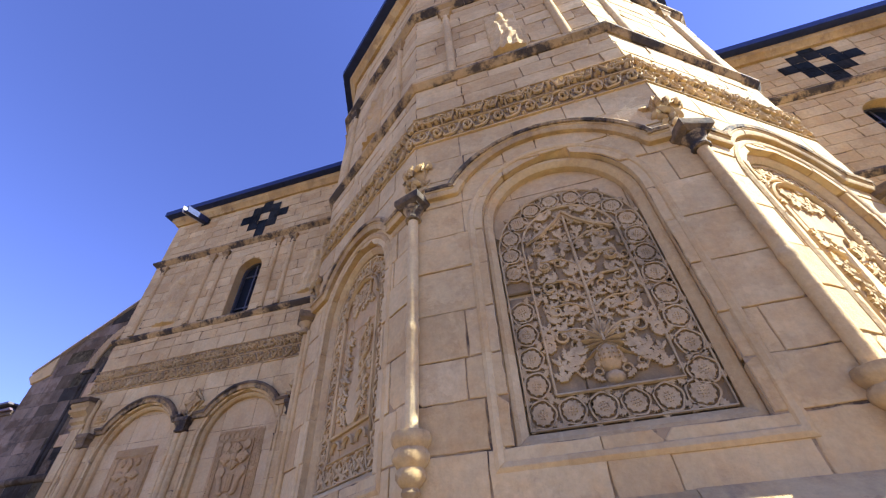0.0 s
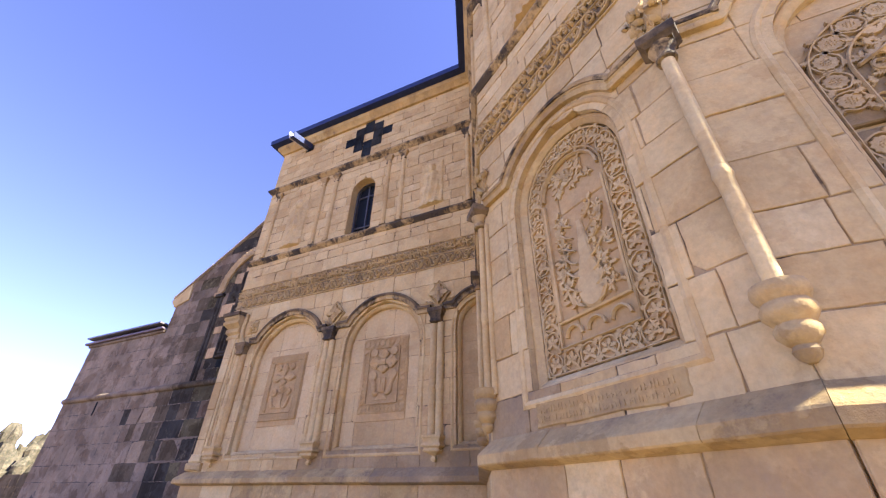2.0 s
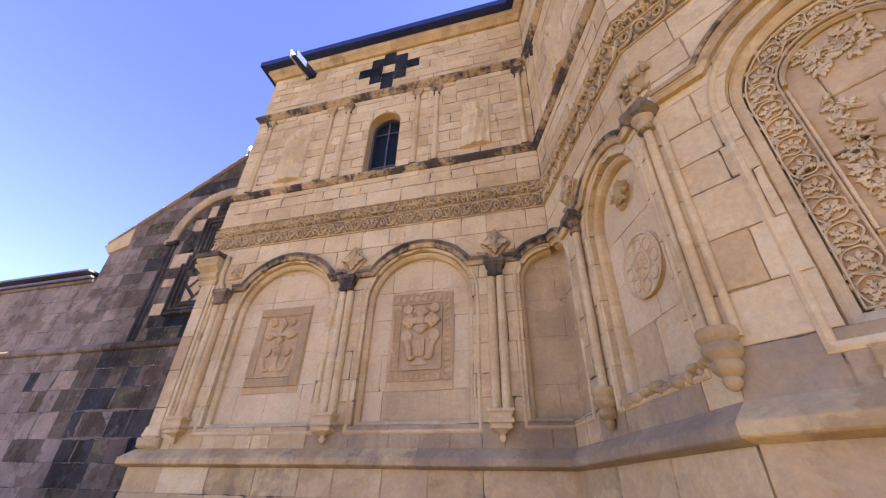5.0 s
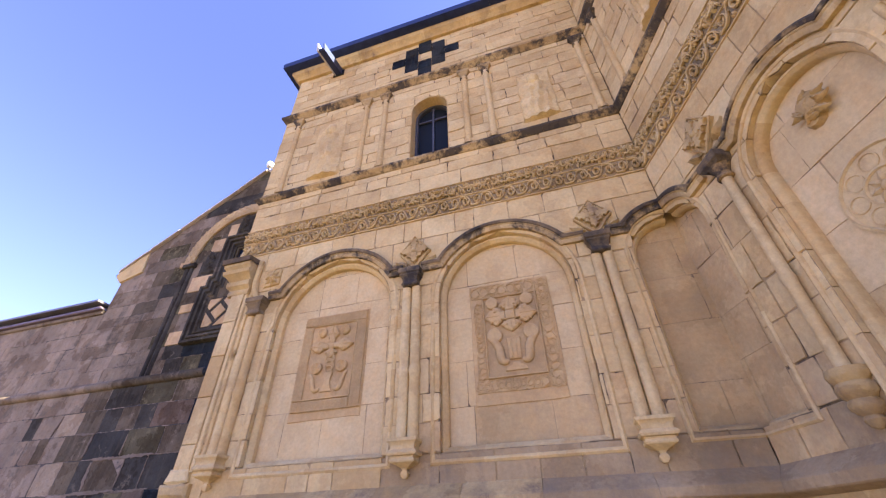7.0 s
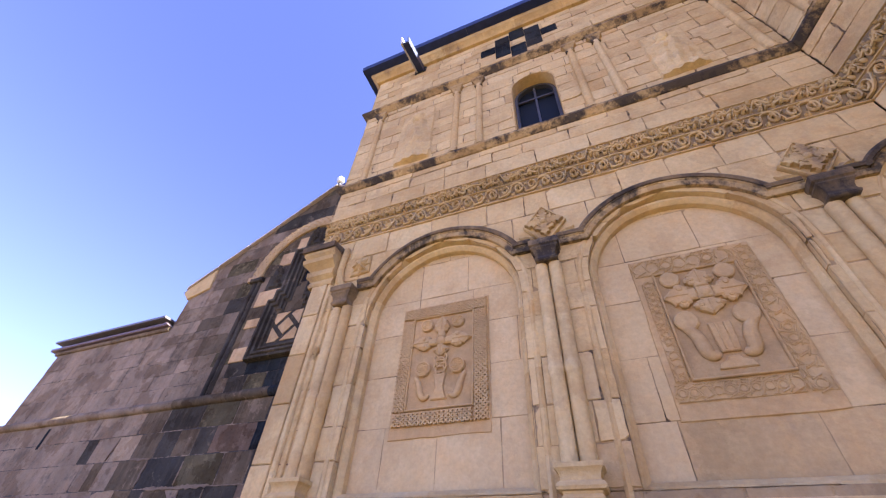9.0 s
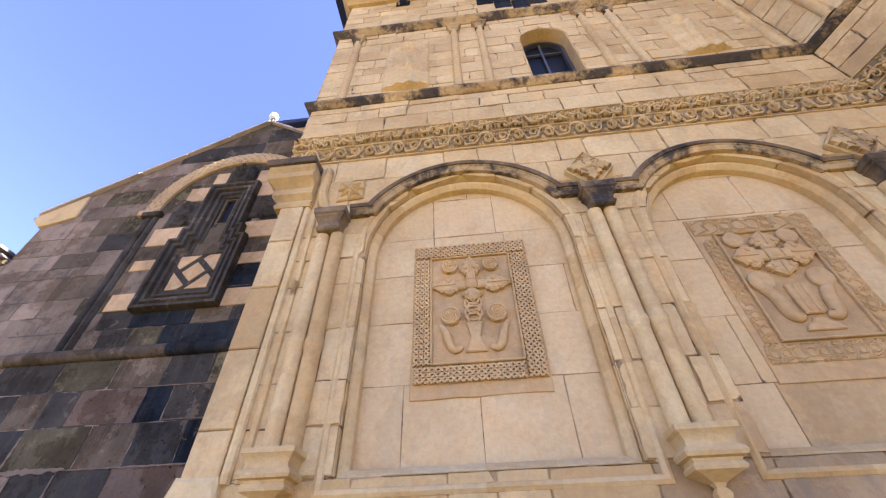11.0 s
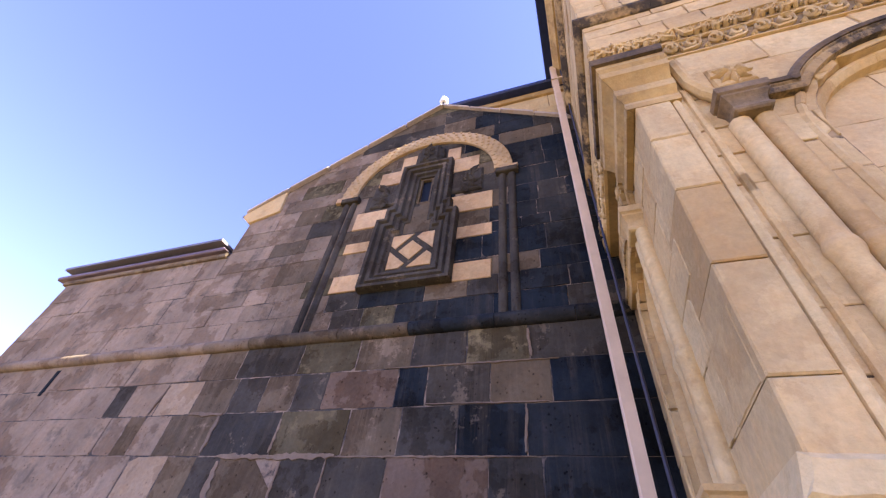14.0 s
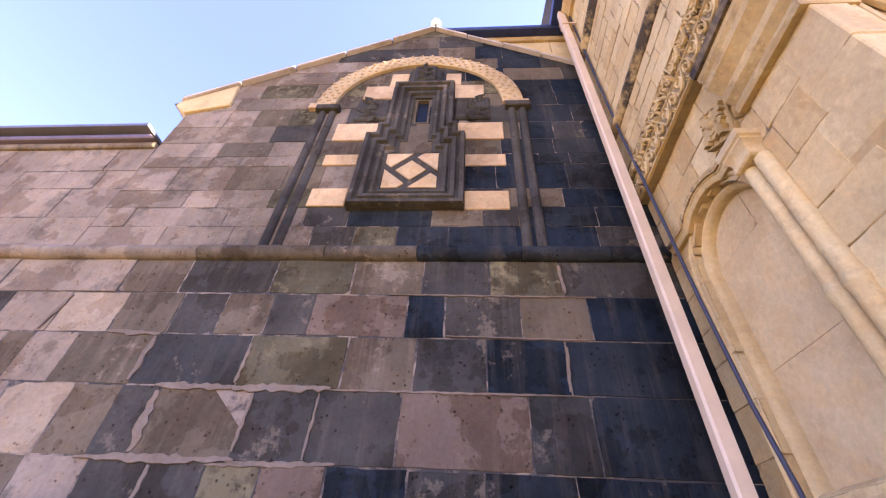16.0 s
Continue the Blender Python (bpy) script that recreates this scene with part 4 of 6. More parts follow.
tagged(part("chapel_side_wall", Geo().box(-14.4, -14.0, 6.2, 11, 0, 5.2).box(-11.4, -11.1, 6.2, 11, 0, 5.98).box(-14.0, -6.7, 10.8, 11, 0, 5.2), TUFF), "unseen dark tuff walls added to close the chapel", "wall", kind="structure")
# pale wall of the church above the gable
wall_e = thing("wall_nave", "plain pale limestone wall above the chapel gable", "wall", facet(0, 5.88, 0), kind="structure")
part("wall_core", Geo().box(-8.42, -6.6, 0.05, 0.5, 6.0, 7.8), JOINT, wall_e)
masonry(wall_e, -8.42, -6.6, courses(6.2, 7.62, 0.25, 0.35, rng), (0.4, 0.8), [], rng, LIME, yb=0.05)
part("cornice_strip", Geo().box(-8.45, -6.6, -0.04, 0.3, 7.62, 7.74, 0.01), LIME_WORN, wall_e)
part("metal_eave", Geo().box(-8.5, -6.6, -0.16, 0.6, 7.745, 7.83, 0.015), NAVY, wall_e)

# ---- the blind window of the chapel ----
CX, ZS = -8.63, 5.72
archivolt = thing("archivolt", "buff stone arch band with a pierced lattice", "arch", M_D, kind="structure")
rng = random.Random(41)
band = [(0, 0.03), (0, -0.035), (0.015, -0.045), (0.205, -0.045), (0.22, -0.035), (0.22, 0.03)]
swept(archivolt, "voussoir", [(CX + 0.93 * math.cos(radians(180 - i * 6)), ZS + 0.93 * math.sin(radians(180 - i * 6))) for i in range(31)], band, ARCH_BUFF, (0.3, 0.42), False, rng)
g = Geo()
for i in range(56):
    a = math.pi * (i + 0.5) / 56
    for k in range(4):
        r = 0.96 + k * 0.054
        if (i + k) % 2:
            c, s = math.cos(a), math.sin(a)
            d = 0.025
            pts = [(CX + (r - d) * c, ZS + (r - d) * s), (CX + r * c + d * s, ZS + r * s - d * c), (CX + (r + d) * c, ZS + (r + d) * s), (CX + r * c - d * s, ZS + r * s + d * c)]
            g.prism(pts, -0.056, -0.04, 0.006)
part("lattice", g, ARCH_BUFF, archivolt, "raised diamond lattice")
for x in (-9.82, -7.62):
    part("impost", Geo().box(x - 0.02, x + 0.2, -0.05, 0.03, ZS - 0.07, ZS + 0.03, 0.008), INLAY, archivolt)
for x0 in (-9.72, -7.66):
    top = thing("wall_shaft", "dark tuff twin shaft of the blind window", "column", M_D, "shafts of the blind window")
    for x in (x0 + 0.05, x0 + 0.16):
        part("shaft", Geo().turned([(0.043, 3.64), (0.043, 4.5), (0.04, 4.51), (0.043, 4.52), (0.043, 5.6)], 12, (x, 0.006)), TUFF_GREY, top, smooth=40)
    part("capital", Geo().box(x0 - 0.02, x0 + 0.24, -0.075, 0.03, 5.6, 5.68, 0.012), TUFF_GREY, top)
PALE = [(-9.45, -8.99, 5.07, 5.37), (-8.22, -7.72, 5.06, 5.35), (-9.45, -9.12, 4.67, 4.83), (-8.1, -7.72, 4.64, 4.81), (-9.45, -9.12, 4.105, 4.33), (-8.1, -7.72, 4.06, 4.29), (-9.27, -8.89, 5.87, 6.155), (-8.27, -7.9, 5.86, 6.15), (-9.0, -8.79, 6.16, 6.46), (-8.34, -8.16, 6.155, 6.43)]
for x0, x1, z0, z1 in PALE:
    tagged(part("inlay_block", Geo().box(x0, x1, -0.014 + rng.uniform(-0.003, 0.003), 0.05, z0, z1, 0.006), INLAY, m=M_D), "buff inlay block set in dark tuff", "stone block", "inlay blocks of the blind window", "structure")
cross = thing("window_cross", "dark tuff stepped cross frame round a slit window", "relief", M_D, kind="structure")
STEP = [(-8.34, 4.30), (-8.34, 4.84), (-8.42, 4.84), (-8.42, 5.02), (-8.47, 5.02), (-8.47, 5.86), (-8.67, 5.86), (-8.67, 5.02), (-8.74, 5.02), (-8.74, 4.84), (-8.84, 4.84), (-8.84, 4.30)]
outline = list(reversed(STEP))
ridge = [(0, 0.02), (0, -0.02), (0.03, -0.03), (0.045, -0.06), (0.075, -0.065), (0.09, -0.04), (0.105, -0.045), (0.12, -0.085), (0.155, -0.09), (0.17, -0.06), (0.185, -0.065), (0.2, -0.10), (0.235, -0.10), (0.245, -0.06), (0.245, 0.02)]
swept(cross, "frame_moulding", outline, ridge, TUFF_GREY, (9, 9), True, rng, smooth=25)
part("inner_slab", Geo().box(-8.84, -8.34, -0.012, 0.03, 4.30, 4.84), TUFF_GREY, cross)
part("inner_slab", Geo().box(-8.74, -8.42, -0.012, 0.03, 4.842, 5.3), TUFF, cross)
part("cross_head", Geo().box(-8.78, -8.38, -0.06, 0.03, 6.10, 6.45, 0.03).box(-8.72, -8.44, -0.085, 0.0, 6.14, 6.52, 0.03), TUFF_GREY, cross)
for s in (-1, 1):
    c = -8.57 + s * 0.53
    g = Geo().box(min(c - s * 0.18, c + s * 0.2), max(c - s * 0.18, c + s * 0.2), -0.03, 0.03, 5.42, 5.84, 0.02)
    for k in range(9):
        g.leaf(c + s * 0.04 * (k % 3 - 1), -0.03, 5.5 + 0.035 * k, 0.15, 0.09, (35 * (k % 5) - 60) if s > 0 else 180 - (35 * (k % 5) - 60), 0.03, 1)
    part("carved_arm", g, TUFF_GREY, cross, "carved leafy cross arm")
g = Geo()
for k in range(10):
    g.leaf(-8.58 + 0.05 * (k % 4 - 1.5), -0.085, 6.18 + 0.03 * k, 0.12, 0.07, 40 + 35 * (k % 4), 0.03, 1)
part("cross_foliage", g, TUFF_GREY, cross)
MX, MZ, HALF, IN, BAR = -8.59, 4.57, 0.245, 0.10, 0.066
field = [(MX - HALF, MZ - HALF), (MX + HALF, MZ - HALF), (MX + HALF, MZ + HALF), (MX - HALF, MZ + HALF)]
def beyond(pts, a, d):
    """The part of an outline that lies past a slanting line."""
    c, s = math.cos(radians(a)), math.sin(radians(a))
    return clip(pts, -c, -s, -(c * MX + s * MZ) - d) if len(pts) > 2 else pts


tiles = [[(MX + IN * 1.414 * math.cos(radians(a)), MZ + IN * 1.414 * math.sin(radians(a))) for a in (0, 90, 180, 270)]]
for a in (45, 135, 225, 315):
    # each quarter is bounded by one whole bar and the side of the next
    tiles.append(beyond(beyond(field, a, IN + BAR), a - 90, -IN))
for pts in tiles:
    pts = pts if area(pts) > 0 and sum(p[0] * q[1] - q[0] * p[1] for p, q in zip(pts, pts[1:] + pts[:1])) > 0 else pts[::-1]
    part("inlay_tile", Geo().prism(pts, -0.024, -0.012, 0.003), INLAY, cross, "buff inlay tile")
win = thing("window_2", "narrow slit window in a dark tuff cross", "window", M_D, kind="structure")
part("window_frame", Geo().box(-8.65, -8.632, 0.0, 0.06, 5.37, 5.85).box(-8.508, -8.49, 0.0, 0.06, 5.37, 5.85).box(-8.632, -8.508, 0.0, 0.06, 5.372, 5.39).box(-8.632, -8.508, 0.0, 0.06, 5.83, 5.848), TUFF, win)
part("pane", Geo().box(-8.632, -8.508, 0.04, 0.05, 5.39, 5.83), GLASS, win)
# The slot's dark inside is put in as a near-black strip on the wall.
tagged(part("drain_slot", Geo().box(-12.9, -12.84, -0.01, 0.04, 3.16, 3.47, 0.008), TUFF_DEEP, m=M_D), "narrow black strip for the slot's dark inside, below the roll moulding", "stone strip")

# ---- windows of the transepts ----
def arched_window(name, label, c, hw, zb, zs):
    top = thing(name, label, "window", M_A, kind="structure")
    swept(top, "reveal", finer(arch(c, hw, zb, zs), 0.3), [(0.0, 0.004), (0.0, 0.42), (0.03, 0.42), (0.012, 0.004)], LIME, (9, 9), True)
    part("pane", Geo().prism(arch(c, hw, zb, zs)[::-1], 0.19, 0.20, 0.0, True), GLASS, top, "dark dusty glass")
    part("mullion", Geo().box(c - 0.011, c + 0.011, 0.16, 0.185, zb, zs + hw - 0.01), IRON, top)
    for z in (zb + 0.22, zb + 0.85):
        part("glazing_bar", Geo().box(c - hw, c + hw, 0.158, 0.18, z - 0.011, z + 0.011), IRON, top)
    swept(top, "window_frame", finer(arch(c, hw - 0.03, zb + 0.03, zs), 0.3), [(0, 0.14), (0, 0.19), (0.03, 0.19), (0.03, 0.14)], IRON, (9, 9), True)
    return top


arched_window("window_1", "arched window with iron bars in the transept wall", *WIN_A)
arched_window("window_3", "arched window with iron bars in the far transept", *WIN_B)

# ---- dark stepped crosses under the eaves ----
for cx, cz in ((-4.56, 7.20), (4.67, 7.20)):
    top = thing("tuff_cross", "dark tuff stepped cross inlaid under the eave", "cross", M_A, "stepped crosses", "structure")
    q = 0.203
    for r, row in enumerate(("  #  ", " ####"[:4] + " ", "## ##", " ### ", "  #  ")):
        for k, ch in enumerate(row):
            if ch == "#":
                x0, z0 = cx + (k - 2.5) * q, cz + (1.5 - r) * q
                part("tile", Geo().box(x0 + 0.002, x0 + q - 0.002, -0.008, 0.05, z0 + 0.002, z0 + q - 0.002, 0.004), TUFF_DEEP, top)

# ---- rainwater spout, downpipe, cable, lamp ----
# Lit side and shaded underside are put into the colours: pale plate, dark trough.
spout = thing("rain_spout", "rainwater spout under the eave, coloured pale on its lit side", "spout", M_A @ pose(-6.0, 0.1, 7.52, 0, 0, 0) @ pose(0, 0, 0, 14, 0, 0))
part("trough", Geo().box(-0.055, 0.055, -0.60, 0.0, -0.02, 0.02, 0.006).box(0.035, 0.055, -0.60, 0.0, 0.022, 0.11, 0.006), NAVY, spout)
part("side_plate", Geo().box(-0.06, -0.037, -0.62, 0.0, -0.025, 0.12, 0.004), LIT_GREY, spout, "side plate coloured pale for its lit face")
# Dark patch stands in for the shade where the spout leaves the wall.
tagged(part("spout_hole", Geo().box(-6.09, -5.91, -0.012, 0.03, 7.44, 7.58, 0.006), TUFF_DEEP, m=M_A), "dark patch painted for the shade at the spout root", "stone block", kind="structure")
pipe = thing("downpipe", "cream painted square downpipe in the corner", "pipe", M_W)
part("pipe", Geo().box(1.39, 1.47, -0.17, -0.09, 0.2, 7.75, 0.012), PIPE_PAINT, pipe)
for z in (1.2, 7.3):
    part("bracket", Geo().box(1.378, 1.482, -0.177, 0.0, z, z + 0.03, 0.004), PIPE_PAINT, pipe)
tagged(part("cable", Geo().tube([(1.45, -0.03, 7.6), (1.47, -0.03, 5.6), (1.48, -0.03, 4.76), (1.51, -0.03, 4.25), (1.55, -0.035, 3.54), (1.56, -0.03, 2.97), (1.60, -0.03, 2.38), (1.65, -0.03, 2.03), (1.7, -0.03, 0.4)], 0.011, 8), CABLE_BLACK, m=M_W, smooth=60), "black cable hanging down the side wall", "cable")
lamp = thing("floodlight", "small white floodlight on the gable peak", "lamp", M_D @ at(-8.56, -0.02, 7.81))
part("bracket", Geo().box(-0.02, 0.02, -0.02, 0.02, 0.0, 0.09), IRON, lamp)
part("housing", Geo().turned([(0.03, 0.09), (0.06, 0.10), (0.075, 0.15), (0.07, 0.2), (0.045, 0.235), (0.02, 0.245)], 12), WHITE, lamp, smooth=40)


# ---- carving ----
def spiral(cx, cz, r0, r1, a0, turns, y, k=22):
    """Points of a curl on the wall from radius r0 in to r1."""
    out = []
    for i in range(k + 1):
        t = i / k
        a, r = radians(a0) + 2 * math.pi * turns * t, r0 + (r1 - r0) * t
        out.append((cx + r * math.cos(a), y, cz + r * math.sin(a)))
    return out


def circle(cx, cz, r, y, k=16):
    return [(cx + r * math.cos(2 * math.pi * i / k), y, cz + r * math.sin(2 * math.pi * i / k)) for i in range(k + 1)]


def scroll_mesh(flip):
    """A vine curl 0.2 m wide and 0.16 m high, centred, standing 18 mm out."""
    g, s = Geo(), -1 if flip else 1
    g.tube([(-0.1, -0.004, -0.06 * s), (-0.06, -0.008, -0.07 * s), (0.0, -0.01, -0.068 * s)] + [(x, y, z * s) for x, y, z in spiral(0.0, 0.0, 0.068, 0.022, -90, 1.35, -0.01, 16)], [0.009] * 18 + [0.007, 0.006], 5)
    g.tube([(0.0, -0.01, -0.068 * s), (0.06, -0.008, -0.03 * s), (0.085, -0.006, 0.03 * s), (0.1, -0.004, 0.06 * s)], 0.008, 5)
    for a, ln in ((20, 0.05), (150, 0.045), (260, 0.045)):
        g.leaf(0.012 * math.cos(radians(a)), -0.002, 0.012 * math.sin(radians(a)) * s, ln, 0.034, a * s, 0.016)
    g.leaf(0.07, 0, 0.045 * s, 0.05, 0.03, -60 * s, 0.012)
    g.leaf(-0.08, 0, 0.035 * s, 0.05, 0.035, 60 * s, 0.014)
    g.leaf(0.075, 0, -0.06 * s, 0.04, 0.03, 10 * s, 0.012)
    return mesh_of("scroll", g, LIME_CARVED, 50)


def foliage_mesh(seed):
    """A knot of stems, lumps and leaves 0.22 m wide for the upper frieze."""
    r, g = random.Random(seed), Geo()
    g.tube([(-0.11, -0.004, r.uniform(-0.04, 0.04)), (-0.05, -0.012, r.uniform(-0.06, 0.06)), (0.0, -0.012, r.uniform(-0.05, 0.05)), (0.06, -0.012, r.uniform(-0.06, 0.06)), (0.11, -0.004, r.uniform(-0.04, 0.04))], 0.009, 5)
    for _ in range(2):
        g.tube(spiral(r.uniform(-0.07, 0.07), r.uniform(-0.03, 0.03), r.uniform(0.03, 0.045), 0.01, r.uniform(0, 360), r.choice((1.2, -1.2)), -0.01, 12), 0.0075, 5)
    for _ in range(3):
        g.dome(r.uniform(-0.09, 0.09), 0, r.uniform(-0.045, 0.045), r.uniform(0.014, 0.035), 0.022, r.uniform(0.012, 0.025), 7, 2)
    for _ in range(9):
        g.leaf(r.uniform(-0.1, 0.1), 0, r.uniform(-0.055, 0.055), r.uniform(0.035, 0.06), r.uniform(0.02, 0.035), r.uniform(0, 360), 0.02, r.choice((0, 1)))
    return mesh_of("foliage", g, LIME_CARVED, 50)


DEEP = 1.8


def deeper(y):
    """Stretches carving out from the ground at depth y."""
    return Matrix.Translation((0, y, 0)) @ Matrix.Diagonal((1, DEEP, 1, 1)) @ Matrix.Translation((0, -y, 0))


SCROLLS = [scroll_mesh(False), scroll_mesh(True)]
FOLIAGE = [foliage_mesh(s) for s in range(5)]
rng = random.Random(51)
for m, u0, u1 in ((M_A, WEST_X, CORNER[0]), (M_F2, 0, L2), (M_F1, 0, L1), (M_F0, 0, L0), (M_E1, 0, L1), (M_W, 1.3, 2.85), (M_A, CORNER_R[0], 5.4)):
    top = thing("frieze", "limestone frieze band carved with vine scrolls", "frieze", m, "friezes", "structure")
    k = round((u1 - u0) / 0.112)
    step = (u1 - u0) / k
    for i in range(k):
        u = u0 + (i + 0.5) * step
        part("scroll", SCROLLS[i % 2], LIME_CARVED, top, m=at(u, 0, 4.193, rng.uniform(-3, 3)) @ Matrix.Diagonal((step / 0.2 * 1.08, 1.7, 0.92, 1)))
        part("foliage", FOLIAGE[rng.randrange(5)], LIME_CARVED, top, m=at(u, 0, 4.376, rng.uniform(-4, 4)) @ Matrix.Diagonal((rng.choice((-1, 1)) * step / 0.18, 1.75, 1.05, 1)))


def turned_about(pts, x, z, a):
    c, s = math.cos(radians(a)), math.sin(radians(a))
    return [(x + u * c - v * s, z + u * s + v * c) for u, v in pts]


def palmette(g, x, z, length, width, angle, top=-0.014):
    """A flat, saw-edged leaf cut out of the slab's face."""
    side = [(0.0, 0.07), (0.2, 0.42), (0.3, 0.2), (0.48, 0.5), (0.57, 0.22), (0.74, 0.38), (0.8, 0.15)]
    pts = [(length * u, -width * v) for u, v in side] + [(length, 0)] + [(length * u, width * v) for u, v in reversed(side)]
    return g.prism(turned_about(pts, x, z, angle), top, 0.003, 0.0015)


def wavy_ring(g, inner, outer, top, lobes, wave, n=30):
    verts, faces = [], []
    for i in range(n):
        a = 2 * math.pi * i / n
        w = 1 + wave * math.cos(lobes * a)
        for r, y in ((inner, top), (outer, top), (outer, 0.003), (inner, 0.003)):
            verts.append((r * w * math.cos(a), y, r * w * math.sin(a)))
    for i in range(n):
        p, q = 4 * i, 4 * ((i + 1) % n)
        faces += [(p + k, p + (k + 1) % 4, q + (k + 1) % 4, q + k) for k in (0, 1, 3)]
    return g.add(verts, faces)


def star(r0, r1, n):
    return [((r0 if k % 2 else r1) * math.cos(math.pi * k / n), (r0 if k % 2 else r1) * math.sin(math.pi * k / n)) for k in range(2 * n)]


def rosette_mesh(kind):
    g = Geo()
    wavy_ring(g, 0.049, 0.056, -0.011, 5, 0.04)
    if kind == 0:
        g.prism(star(0.037, 0.044, 11), -0.010, 0.003, 0.0015)
        for u in (-0.016, -0.0055, 0.0055, 0.016):
            for v in (-0.016, -0.0055, 0.0055, 0.016):
                if abs(u) + abs(v) < 0.03:
                    g.dome(u, -0.009, v, 0.0042, 0.006, 0.0042, 5, 1)
    else:
        for a in (90, 30, 150, 210, 330):
            palmette(g, 0, -0.006, 0.05, 0.03, a, -0.011)
    for a in (45, 135, 225, 315):
        palmette(g, 0.05 * math.cos(radians(a)), 0.05 * math.sin(radians(a)), 0.036, 0.036, a + 15, -0.011)
    return mesh_of("rosette", g, LIME_CARVED, 20)


def leaf_mesh(kind):
    g = Geo()
    if kind == 0:
        for a, s in ((90, 1.0), (45, 0.8), (135, 0.8)):
            palmette(g, 0, 0.0, 0.085 * s, 0.042 * s, a)
    elif kind == 1:
        g.tube(spiral(0, 0.035, 0.028, 0.01, -90, 1.0, -0.008, 10), 0.006, 4)
        palmette(g, 0, 0, 0.06, 0.034, 150)
        palmette(g, 0.02, 0.045, 0.055, 0.034, 40)
    else:
        for a in (90, 30, 150, -20, 200):
            palmette(g, 0, 0.012, 0.052, 0.026, a)
        g.dome(0, -0.012, 0.012, 0.011, 0.008, 0.011, 7, 2)
    return mesh_of("leaf", g, LIME_CARVED, 20)


ROSETTES = [rosette_mesh(0), rosette_mesh(1)]
LEAVES = [leaf_mesh(0), leaf_mesh(1), leaf_mesh(2)]


def along(path, spacing):
    """Evenly spaced points and directions on a flat way."""
    total = sum((Vector(q) - Vector(p)).length for p, q in zip(path, path[1:]))
    k = round(total / spacing)
    out, want, run = [], 0.0, 0.0
    for p, q in zip(path, path[1:]):
        d = Vector(q) - Vector(p)
        while want <= run + d.length + 1e-9 and len(out) < k:
            f = (want - run) / d.length
            v = Vector(p) + d * f
            out.append((v.x, v.y, math.degrees(math.atan2(d.y, d.x))))
            want += total / k
        run += d.length
    return out


def mirrored(pts):
    """A right half from foot to top, closed with its mirror image."""
    return pts + [(-u, v) for u, v in reversed(pts) if u > 1e-6]


def retouched(mesh, mat):
    """The same mesh in another stone."""
    if mesh.materials[0] == mat:
        return mesh
    other = mesh.copy()
    other.materials[0] = mat
    return other


